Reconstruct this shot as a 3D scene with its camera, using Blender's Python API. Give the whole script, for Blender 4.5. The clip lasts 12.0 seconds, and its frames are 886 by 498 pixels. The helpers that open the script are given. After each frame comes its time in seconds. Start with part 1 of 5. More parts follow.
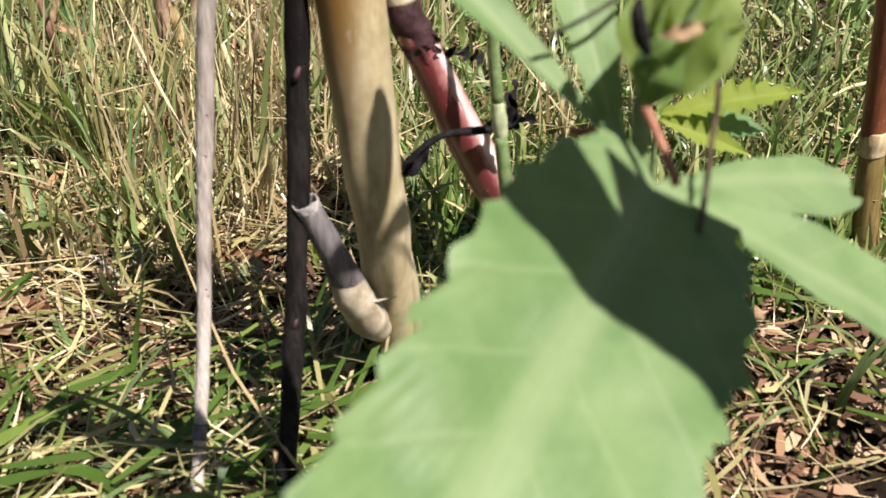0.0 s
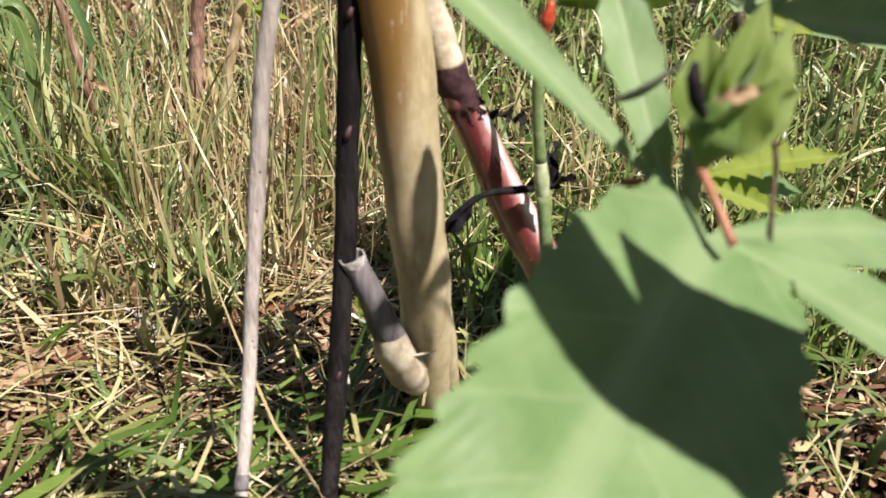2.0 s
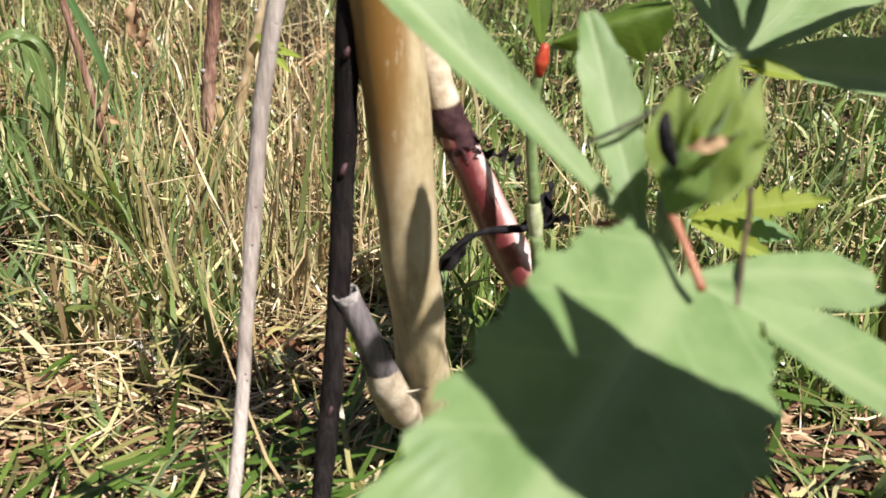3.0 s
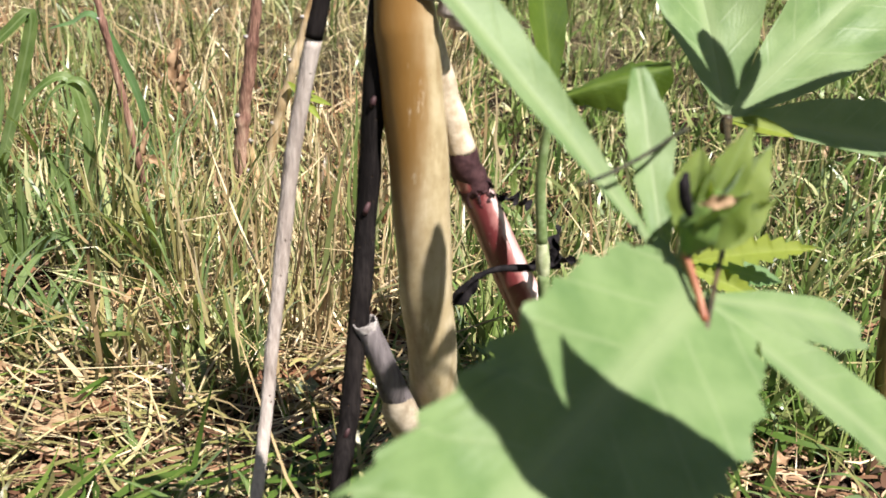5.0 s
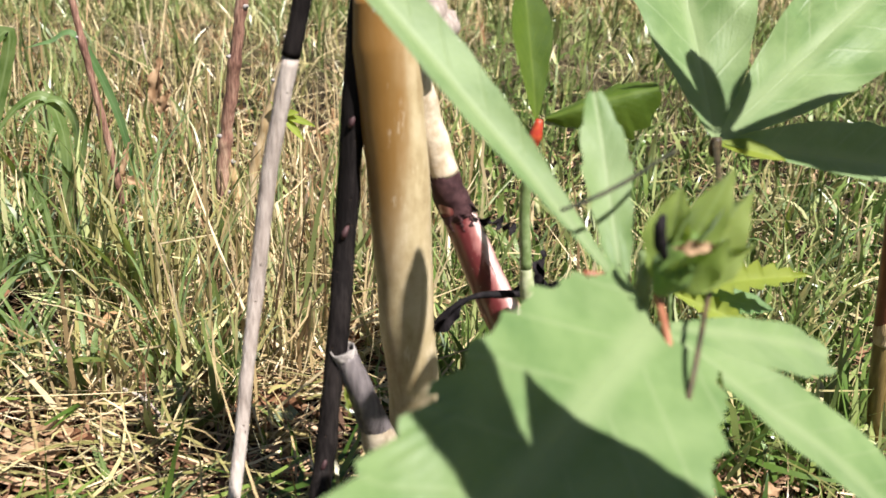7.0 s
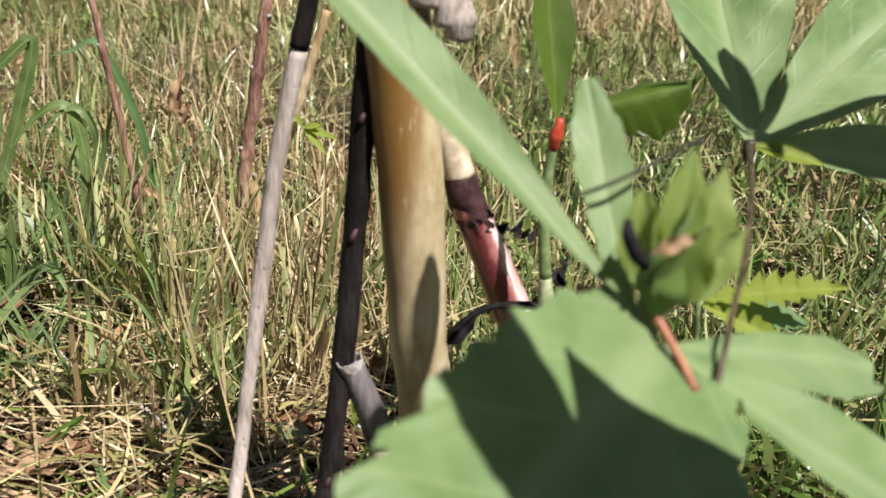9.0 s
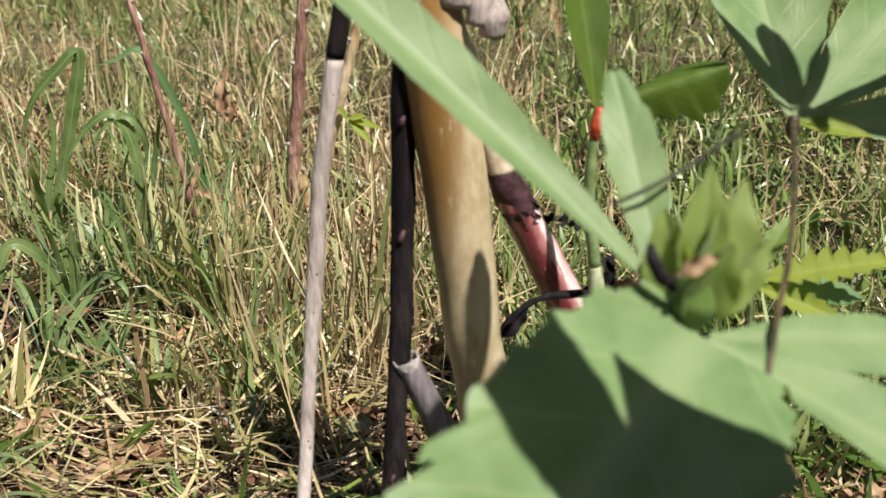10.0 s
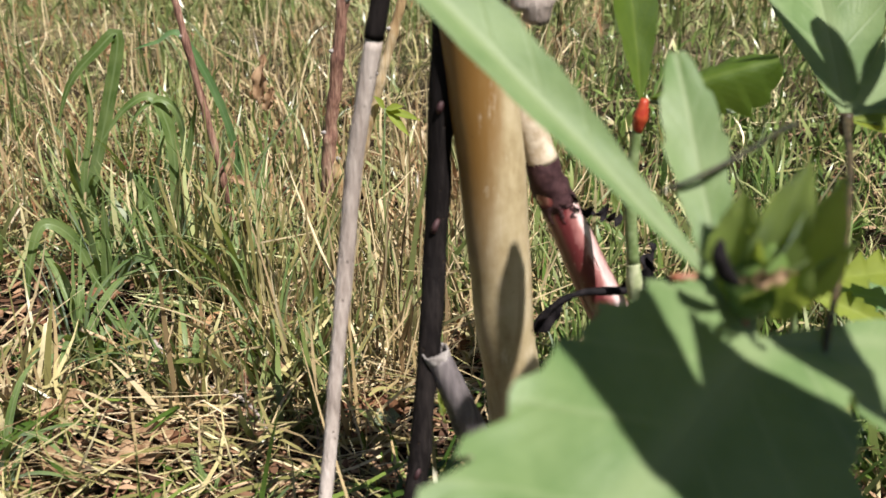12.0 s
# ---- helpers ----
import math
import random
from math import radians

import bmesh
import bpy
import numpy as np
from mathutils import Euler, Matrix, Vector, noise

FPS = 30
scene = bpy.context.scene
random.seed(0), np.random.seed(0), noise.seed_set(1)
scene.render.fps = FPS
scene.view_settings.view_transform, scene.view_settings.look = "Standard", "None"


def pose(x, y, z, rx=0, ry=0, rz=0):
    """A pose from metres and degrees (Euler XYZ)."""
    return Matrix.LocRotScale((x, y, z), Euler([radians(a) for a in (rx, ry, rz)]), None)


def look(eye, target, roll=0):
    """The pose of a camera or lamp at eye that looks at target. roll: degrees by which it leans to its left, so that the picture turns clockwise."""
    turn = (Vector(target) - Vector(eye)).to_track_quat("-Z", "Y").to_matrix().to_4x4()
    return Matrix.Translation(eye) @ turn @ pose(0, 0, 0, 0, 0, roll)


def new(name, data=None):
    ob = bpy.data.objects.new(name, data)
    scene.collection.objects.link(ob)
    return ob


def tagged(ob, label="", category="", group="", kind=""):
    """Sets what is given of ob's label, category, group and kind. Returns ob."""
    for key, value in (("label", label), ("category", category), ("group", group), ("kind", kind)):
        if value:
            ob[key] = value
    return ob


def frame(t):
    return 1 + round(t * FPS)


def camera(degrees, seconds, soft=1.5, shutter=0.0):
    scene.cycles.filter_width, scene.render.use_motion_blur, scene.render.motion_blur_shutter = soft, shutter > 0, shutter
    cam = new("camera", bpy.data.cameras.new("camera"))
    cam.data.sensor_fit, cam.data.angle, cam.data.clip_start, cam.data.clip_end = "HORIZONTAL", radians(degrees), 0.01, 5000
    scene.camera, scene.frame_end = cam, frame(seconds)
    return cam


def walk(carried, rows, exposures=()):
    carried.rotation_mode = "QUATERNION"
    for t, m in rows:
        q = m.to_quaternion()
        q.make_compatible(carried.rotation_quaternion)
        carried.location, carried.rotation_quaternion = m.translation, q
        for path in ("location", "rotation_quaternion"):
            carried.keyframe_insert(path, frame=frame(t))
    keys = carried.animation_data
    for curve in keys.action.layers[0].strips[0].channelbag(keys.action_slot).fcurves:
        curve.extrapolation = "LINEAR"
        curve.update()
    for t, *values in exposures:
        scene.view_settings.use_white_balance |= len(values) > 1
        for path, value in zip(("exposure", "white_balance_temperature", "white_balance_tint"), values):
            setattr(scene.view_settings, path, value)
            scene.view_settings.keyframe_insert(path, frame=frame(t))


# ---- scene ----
cam = camera(46.0, 12.0, soft=1.5)
PATH = [
    (0, (0.0482, 0.0720, 0.3288), (0.0782, 1.7922, -0.6910), 0.00),
    (0.5, (0.0507, 0.0714, 0.3338), (0.0925, 1.8225, -0.6315), -1.51),
    (1, (0.0491, 0.0778, 0.3300), (0.0915, 1.8252, -0.6419), -0.75),
    (1.5, (0.0441, 0.0690, 0.3316), (0.0640, 1.8275, -0.6210), -0.35),
    (2, (0.0323, 0.0622, 0.3320), (0.0554, 1.8388, -0.5862), 0.60),
    (2.5, (0.0323, 0.0600, 0.3342), (0.0387, 1.8521, -0.5535), 0.80),
    (3, (0.0425, 0.0591, 0.3333), (0.0292, 1.8682, -0.5194), 1.14),
    (3.2, (0.0354, 0.0547, 0.3348), (0.0567, 1.8689, -0.5067), 1.74),
    (4.8, (0.048, 0.024, 0.345), (-0.052, 1.85, -0.462), 1.8),
    (5, (0.047, 0.026, 0.342), (-0.014, 1.87, -0.424), 2.2),
    (5.5, (0.046, 0.029, 0.338), (0.02, 1.893, -0.39), 2.5),
    (6, (0.047, 0.033, 0.336), (0.014, 1.899, -0.385), 2.5),
    (6.5, (0.048, 0.036, 0.337), (0.001, 1.9, -0.38), 2.5),
    (7, (0.05, 0.04, 0.338), (0.007, 1.902, -0.389), 2.6),
    (7.2, (0.051, 0.042, 0.337), (0.004, 1.903, -0.387), 2.6),
    (8.8, (0.0560, 0.0596, 0.3206), (-0.0496, 1.9387, -0.3580), 2.93),
    (9, (0.0580, 0.0596, 0.3206), (-0.0536, 1.9387, -0.3550), 2.83),
    (9.5, (0.0643, 0.0605, 0.3318), (-0.1275, 1.9155, -0.3908), -1.89),
    (10, (0.0608, 0.0603, 0.3320), (-0.1547, 1.9094, -0.3991), -1.98),
    (10.5, (0.0619, 0.0578, 0.3291), (-0.2075, 1.8966, -0.4101), -1.47),
    (11, (0.0582, 0.0620, 0.3270), (-0.2209, 1.9012, -0.4074), -1.12),
    (11.5, (0.0662, 0.0682, 0.3243), (-0.2008, 1.9104, -0.4071), -1.11),
    (12, (0.0592, 0.0690, 0.3252), (-0.2187, 1.9091, -0.4076), -0.73),
]
walk(cam, [(t, look(eye, target, roll)) for t, eye, target, roll in PATH],
     exposures=[(0, 0.91), (0.5, 0.83), (1.5, 0.89), (3.2, 1.00), (4.8, 1.11), (7.2, 1.11), (8.8, 0.77), (12, 0.72)])

# depth of field
cam.data.dof.use_dof = True
cam.data.dof.focus_distance = 0.70
cam.data.dof.aperture_fstop = 18.0

# ---- world and sun ----
SUN = Vector((0.42, -0.44, 0.92)).normalized()
world = bpy.data.worlds.new("world")
scene.world = world
world.use_nodes = True
wn = world.node_tree
sky = wn.nodes.new("ShaderNodeTexSky")
sky.sky_type = "NISHITA"
sky.sun_disc = False
sky.sun_elevation = math.asin(SUN.z)
sky.sun_rotation = math.atan2(SUN.x, SUN.y)
wn.nodes["Background"].inputs[1].default_value = 0.029
wn.links.new(sky.outputs[0], wn.nodes["Background"].inputs[0])
lamp = bpy.data.lights.new("sun", "SUN")
lamp.energy, lamp.angle, lamp.color = 5.0, radians(0.53), (1.0, 0.955, 0.90)
sun = new("sun", lamp)
sun.matrix_world = look(SUN * 5, (0, 0, 0))


# ---- materials ----
class Mat:
    """A node material with short calls."""

    def __init__(self, name):
        self.m = bpy.data.materials.new(name)
        self.m.use_nodes = True
        self.t = self.m.node_tree
        self.b = self.t.nodes["Principled BSDF"]
        self.out = self.t.nodes["Material Output"]

    def n(self, kind, **values):
        node = self.t.nodes.new("ShaderNode" + kind)
        for key, value in values.items():
            node.inputs[key.replace("_", " ")].default_value = value
        return node

    def link(self, a, b):
        self.t.links.new(a, b)

    def coord(self, which="Object"):
        return self.n("TexCoord").outputs[which]

    def noise(self, scale, detail=4, vec=None, rough=0.6):
        node = self.n("TexNoise", Scale=scale, Detail=detail, Roughness=rough)
        self.link(vec if vec is not None else self.coord(), node.inputs["Vector"])
        return node.outputs["Fac"]

    def stretch(self, vec, s):
        node = self.n("Mapping")
        node.inputs["Scale"].default_value = s
        self.link(vec, node.inputs["Vector"])
        return node.outputs["Vector"]

    def ramp(self, fac, *stops):
        node = self.n("ValToRGB")
        els = node.color_ramp.elements
        while len(els) < len(stops):
            els.new(0.5)
        for el, (p, c) in zip(els, stops):
            el.position, el.color = p, (*c, 1)
        self.link(fac, node.inputs[0])
        return node.outputs[0]

    def mix(self, fac, a, b, blend="MIX"):
        node = self.n("Mix")
        node.data_type, node.blend_type = "RGBA", blend
        for slot, v in ((0, fac), (6, a), (7, b)):
            if isinstance(v, (int, float)):
                node.inputs[slot].default_value = v
            elif isinstance(v, tuple):
                node.inputs[slot].default_value = (*v, 1)
            else:
                self.link(v, node.inputs[slot])
        return node.outputs[2]

    def math(self, op, a, b=0.0):
        node = self.n("Math")
        node.operation = op
        for slot, v in ((0, a), (1, b)):
            if isinstance(v, (int, float)):
                node.inputs[slot].default_value = v
            else:
                self.link(v, node.inputs[slot])
        return node.outputs[0]

    def band(self, value, lo, hi):
        node = self.n("MapRange")
        node.interpolation_type = "SMOOTHSTEP"
        self.link(value, node.inputs[0])
        node.inputs[1].default_value, node.inputs[2].default_value = lo, hi
        return node.outputs[0]

    def color(self, c):
        self.link(c, self.b.inputs["Base Color"])

    def bump(self, height, strength, dist):
        node = self.n("Bump", Strength=strength, Distance=dist)
        self.link(height, node.inputs["Height"])
        self.link(node.outputs[0], self.b.inputs["Normal"])
        return node

    def thin(self, color, amount):
        """Light that comes through a thin leaf."""
        tr = self.n("BsdfTranslucent")
        if isinstance(color, tuple):
            tr.inputs[0].default_value = (*color, 1)
        else:
            self.link(color, tr.inputs[0])
        mx = self.n("MixShader")
        mx.inputs[0].default_value = amount
        self.link(self.b.outputs[0], mx.inputs[1])
        self.link(tr.outputs[0], mx.inputs[2])
        self.link(mx.outputs[0], self.out.inputs[0])

    def rough(self, r, spec=0.5):
        self.b.inputs["Roughness"].default_value = r
        self.b.inputs["Specular IOR Level"].default_value = spec


def leaf_material(name, dark, light, through_color, vein, amount=0.35, rough=0.5, sheen=0.22):
    m = Mat(name)
    uv = m.n("TexCoord").outputs["UV"]
    sep = m.n("SeparateXYZ")
    m.link(uv, sep.inputs[0])
    across = m.math("ABSOLUTE", m.math("SUBTRACT", sep.outputs[0], 0.5))
    mid = m.math("SUBTRACT", 1.0, m.band(across, 0.004, 0.03))
    herring = m.math("SUBTRACT", m.math("MULTIPLY", sep.outputs[1], 9.0), m.math("MULTIPLY", across, 11.0))
    side = m.math("ABSOLUTE", m.math("SUBTRACT", m.math("FRACT", herring), 0.5))
    side = m.math("SUBTRACT", 1.0, m.band(side, 0.01, 0.075))
    veins = m.math("MAXIMUM", mid, m.math("MULTIPLY", side, 0.55))
    base = m.mix(m.band(m.noise(55, 5), 0.3, 0.72), dark, light)
    base = m.mix(m.math("MULTIPLY", m.band(m.noise(420, 3), 0.45, 0.75), 0.22), base, light)
    base = m.mix(m.math("MULTIPLY", m.band(m.noise(24, 2), 0.42, 0.66), 0.4), base, vein)
    worn = m.band(m.noise(90, 6, rough=0.75), 0.69, 0.74)
    base = m.mix(m.math("MULTIPLY", worn, 0.5), base, (0.22, 0.16, 0.05))
    m.color(m.mix(m.math("MULTIPLY", veins, 0.65), base, vein))
    cells = m.n("TexVoronoi", Scale=900.0)
    m.link(m.coord(), cells.inputs["Vector"])
    height = m.math("ADD", m.math("MULTIPLY", veins, -0.8), m.math("MULTIPLY", cells.outputs[0], 0.25))
    m.bump(height, 0.35, 0.0006)
    m.rough(rough + 0.10, 0.4)
    m.b.inputs["Sheen Weight"].default_value = sheen
    m.b.inputs["Sheen Tint"].default_value = (0.75, 0.9, 1.0, 1.0)
    m.thin(through_color, amount)
    return m.m


def island_material(name, stops, rough=0.6, amount=0.25, spec=0.3):
    """Grass and straw: each blade takes its own colour; lengthwise streaks."""
    m = Mat(name)
    rnd = m.n("NewGeometry").outputs["Random Per Island"]
    c = m.ramp(rnd, *[(p, (r * 1.06, g, b * 0.95)) for p, (r, g, b) in stops])
    streak = m.noise(160, 4)
    c = m.mix(m.math("MULTIPLY", m.band(streak, 0.35, 0.75), 0.22), c, (0.10, 0.075, 0.03), "MIX")
    m.color(c)
    m.rough(rough, spec)
    m.thin(c, amount)
    return m.m


def bark_material(name, stops, long_scale=60, bump=0.4, rough=0.6, spec=0.35, spots=None, grain=0.14):
    m = Mat(name)
    vec = m.stretch(m.coord(), (1, 1, grain))
    fine = m.noise(long_scale * 6, 5, vec)
    broad = m.noise(long_scale * 0.5, 4, m.stretch(m.coord(), (1, 1, 0.35)))
    c = m.ramp(m.math("ADD", m.math("MULTIPLY", broad, 0.65), m.math("MULTIPLY", fine, 0.35)), *stops)
    pores = m.n("TexVoronoi", Scale=420.0)
    m.link(m.stretch(m.coord(), (1, 1, 0.6)), pores.inputs["Vector"])
    pock = m.math("MULTIPLY", m.math("SUBTRACT", 1.0, m.band(pores.outputs[0], 0.08, 0.2)), m.band(m.noise(110, 3), 0.5, 0.62))
    c = m.mix(m.math("MULTIPLY", pock, 0.7), c, spots or (0.05, 0.03, 0.015))
    m.color(c)
    m.bump(m.math("ADD", fine, m.math("MULTIPLY", pock, -0.6)), bump, 0.0012)
    m.rough(rough, spec)
    return m.m


def plain_material(name, a, b, scale=200, rough=0.6, bump=0.3, spec=0.3, amount=0.0):
    m = Mat(name)
    f = m.noise(scale, 5)
    c = m.mix(m.band(f, 0.35, 0.68), a, b)
    m.color(c)
    m.bump(f, bump, 0.0008)
    m.rough(rough, spec)
    if amount:
        m.thin(c, amount)
    return m.m


def highlit_bark_material():
    """Smooth young red bark: painted pink highlight, painted dark shaded side, pale specks."""
    m = Mat("highlit_bark")
    sep = m.n("SeparateXYZ")
    m.link(m.n("TexCoord").outputs["UV"], sep.inputs[0])
    long = m.stretch(m.coord(), (1, 1, 0.4))
    shift = m.math("MULTIPLY", m.math("SUBTRACT", m.noise(110, 6, long, 0.7), 0.5), 0.55)
    end = m.math("MULTIPLY", m.math("SUBTRACT", 1.0, m.band(sep.outputs[1], 0.0, 0.16)), 0.10)
    # colours across the strip: shaded red, pale highlight, shaded red again
    c = m.ramp(m.math("ADD", m.math("ADD", sep.outputs[0], shift), end), (0.0, (0.075, 0.012, 0.016)), (0.20, (0.22, 0.055, 0.055)), (0.29, (0.62, 0.38, 0.37)), (0.42, (0.80, 0.64, 0.62)), (0.52, (0.46, 0.20, 0.19)), (0.66, (0.16, 0.030, 0.034)), (1.0, (0.085, 0.013, 0.013)))
    specks = m.n("TexVoronoi", Scale=330.0)
    m.link(m.coord(), specks.inputs["Vector"])
    dots = m.math("MULTIPLY", m.math("SUBTRACT", 1.0, m.band(specks.outputs[0], 0.06, 0.17)), m.band(m.noise(160, 2), 0.48, 0.58))
    m.color(m.mix(m.math("MULTIPLY", dots, 0.8), c, (0.72, 0.58, 0.52)))
    m.bump(m.noise(240, 4, long), 0.2, 0.0005)
    m.rough(0.32, 0.9)
    m.b.inputs["Coat Weight"].default_value = 0.7
    m.b.inputs["Coat Roughness"].default_value = 0.25
    return m.m


def stem_material():
    """Smooth pale tan bark, mottled, with golden brown on one side of the upper stem and small dark specks."""
    m = Mat("pale_bark")
    fine = m.noise(230, 5, m.stretch(m.coord(), (1, 1, 0.7)))
    broad = m.noise(34, 4, m.stretch(m.coord(), (1, 1, 0.5)))
    c = m.ramp(m.math("ADD", m.math("MULTIPLY", broad, 0.7), m.math("MULTIPLY", fine, 0.3)), (0.36, (0.30, 0.225, 0.12)), (0.48, (0.43, 0.345, 0.205)), (0.58, (0.52, 0.43, 0.28)), (0.70, (0.60, 0.52, 0.37)))
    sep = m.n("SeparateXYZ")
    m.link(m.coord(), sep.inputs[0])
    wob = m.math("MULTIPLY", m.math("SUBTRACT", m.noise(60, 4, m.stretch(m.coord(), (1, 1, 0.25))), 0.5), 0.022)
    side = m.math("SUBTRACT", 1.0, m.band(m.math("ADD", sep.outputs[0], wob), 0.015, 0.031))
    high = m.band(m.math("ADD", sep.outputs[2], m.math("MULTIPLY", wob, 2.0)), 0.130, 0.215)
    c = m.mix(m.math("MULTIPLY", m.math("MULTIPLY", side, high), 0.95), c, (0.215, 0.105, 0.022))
    pores = m.n("TexVoronoi", Scale=300.0)
    m.link(m.coord(), pores.inputs["Vector"])
    pock = m.math("MULTIPLY", m.math("SUBTRACT", 1.0, m.band(pores.outputs[0], 0.05, 0.16)), m.band(m.noise(75, 3), 0.56, 0.66))
    c = m.mix(m.math("MULTIPLY", pock, 0.7), c, (0.07, 0.04, 0.02))
    streak = m.band(m.noise(170, 5, m.stretch(m.coord(), (1, 1, 0.06)), 0.65), 0.50, 0.68)
    c = m.mix(m.math("MULTIPLY", streak, 0.38), c, (0.24, 0.15, 0.06))
    pale = m.band(m.noise(120, 5, m.stretch(m.coord(), (1.2, 1.2, 0.3)), 0.7), 0.58, 0.70)
    c = m.mix(m.math("MULTIPLY", pale, 0.45), c, (0.66, 0.58, 0.44))
    m.color(c)
    m.bump(m.math("ADD", broad, m.math("MULTIPLY", fine, 0.3)), 0.25, 0.0012)
    m.rough(0.42, 0.45)
    return m.m


def soil_material():
    m = Mat("soil")
    c = m.ramp(m.noise(38, 8, rough=0.7), (0.3, (0.008, 0.0055, 0.004)), (0.5, (0.026, 0.017, 0.011)), (0.66, (0.06, 0.039, 0.024)), (0.8, (0.13, 0.095, 0.06)))
    away = m.n("VectorMath")
    away.operation = "DISTANCE"
    m.link(m.coord(), away.inputs[0])
    away.inputs[1].default_value = (0.0, 0.3, 0.0)
    thatch = m.math("MULTIPLY", m.band(away.outputs["Value"], 0.9, 2.4), m.band(m.noise(60, 6, rough=0.7), 0.36, 0.56))
    m.color(m.mix(m.math("MULTIPLY", thatch, 0.85), c, (0.33, 0.285, 0.15)))
    m.bump(m.noise(150, 8, rough=0.75), 0.9, 0.006)
    m.rough(0.95, 0.1)
    return m.m


M_SOIL = soil_material()
M_BIGLEAF = leaf_material("shoot_leaf", (0.105, 0.182, 0.056), (0.178, 0.262, 0.098), (0.19, 0.28, 0.04), (0.24, 0.305, 0.145), 0.24, 0.42)
M_YOUNG = leaf_material("young_leaf", (0.10, 0.19, 0.03), (0.17, 0.27, 0.04), (0.30, 0.42, 0.03), (0.25, 0.34, 0.10), 0.45, 0.45)
M_BRACT = leaf_material("bract", (0.17, 0.24, 0.05), (0.28, 0.35, 0.10), (0.44, 0.52, 0.08), (0.30, 0.38, 0.14), 0.5, 0.45)
M_LIME = leaf_material("yellowing_leaf", (0.16, 0.225, 0.02), (0.27, 0.32, 0.03), (0.42, 0.48, 0.02), (0.35, 0.42, 0.08), 0.45, 0.5)
M_WEED = leaf_material("weed_leaf", (0.05, 0.12, 0.03), (0.10, 0.19, 0.06), (0.16, 0.30, 0.04), (0.16, 0.25, 0.10), 0.3, 0.5)
M_GREEN = island_material("green_blade", [(0.0, (0.032, 0.060, 0.013)), (0.2, (0.17, 0.235, 0.075)), (0.4, (0.075, 0.118, 0.030)), (0.6, (0.31, 0.36, 0.155)), (0.8, (0.155, 0.205, 0.070)), (1.0, (0.52, 0.54, 0.30))], 0.34, 0.13, 0.6)
M_LUSH = island_material("lush_blade", [(0.0, (0.022, 0.050, 0.009)), (0.2, (0.105, 0.195, 0.042)), (0.4, (0.050, 0.105, 0.018)), (0.6, (0.22, 0.32, 0.09)), (0.8, (0.125, 0.205, 0.048)), (1.0, (0.40, 0.47, 0.20))], 0.34, 0.15, 0.6)
M_DRY = island_material("dry_blade", [(0.0, (0.09, 0.055, 0.030)), (0.2, (0.46, 0.37, 0.20)), (0.4, (0.23, 0.150, 0.08)), (0.6, (0.64, 0.56, 0.36)), (0.8, (0.34, 0.26, 0.14)), (1.0, (0.76, 0.69, 0.48))], 0.4, 0.07, 0.5)
M_MIXED = island_material("fading_blade", [(0.0, (0.06, 0.065, 0.019)), (0.2, (0.34, 0.325, 0.135)), (0.4, (0.13, 0.135, 0.042)), (0.6, (0.52, 0.475, 0.25)), (0.8, (0.22, 0.21, 0.083)), (1.0, (0.78, 0.71, 0.46))], 0.38, 0.11, 0.55)
M_THATCH = island_material("brown_thatch", [(0.0, (0.09, 0.042, 0.022)), (0.35, (0.24, 0.125, 0.065)), (0.7, (0.42, 0.26, 0.14)), (1.0, (0.62, 0.46, 0.29))], 0.6, 0.12, 0.3)
M_LITTER = island_material("brown_litter", [(0.0, (0.035, 0.018, 0.012)), (0.35, (0.13, 0.066, 0.04)), (0.7, (0.30, 0.175, 0.105)), (1.0, (0.56, 0.41, 0.28))], 0.7, 0.1, 0.3)
M_CRUMB = island_material("soil_crumb", [(0.0, (0.012, 0.009, 0.007)), (0.5, (0.05, 0.036, 0.026)), (0.85, (0.11, 0.085, 0.065)), (1.0, (0.22, 0.19, 0.16))], 0.9, 0.0, 0.15)
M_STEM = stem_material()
M_RED = bark_material("red_bark", [(0.36, (0.09, 0.013, 0.014)), (0.46, (0.17, 0.032, 0.030)), (0.56, (0.30, 0.09, 0.08)), (0.68, (0.55, 0.32, 0.29))], 60, 0.3, 0.34, 1.0, (0.75, 0.6, 0.52))
M_RED.node_tree.nodes["Principled BSDF"].inputs["Coat Weight"].default_value = 0.8
M_RED.node_tree.nodes["Principled BSDF"].inputs["Coat Roughness"].default_value = 0.22
M_REDSTALK = bark_material("red_stalk", [(0.36, (0.07, 0.018, 0.010)), (0.5, (0.17, 0.055, 0.026)), (0.65, (0.30, 0.12, 0.055))], 60, 0.25, 0.45, 0.4, (0.4, 0.25, 0.15))
M_PURPLE = bark_material("purple_bark", [(0.38, (0.10, 0.045, 0.035)), (0.47, (0.28, 0.15, 0.11)), (0.55, (0.46, 0.30, 0.22)), (0.66, (0.60, 0.46, 0.34))], 110, 0.8, 0.55, 0.4)
M_TAN = bark_material("tan_bark", [(0.36, (0.20, 0.11, 0.05)), (0.48, (0.42, 0.29, 0.15)), (0.58, (0.58, 0.46, 0.30)), (0.7, (0.66, 0.56, 0.40))], 60, 0.5, 0.55)
M_SHADEDBARK = bark_material("shaded_olive_bark", [(0.36, (0.07, 0.045, 0.014)), (0.5, (0.17, 0.115, 0.038)), (0.66, (0.34, 0.25, 0.10))], 60, 0.4, 0.5)
M_GREY = bark_material("grey_bark", [(0.34, (0.20, 0.160, 0.140)), (0.48, (0.39, 0.325, 0.290)), (0.62, (0.58, 0.505, 0.460))], 110, 0.9, 0.75, 0.25)
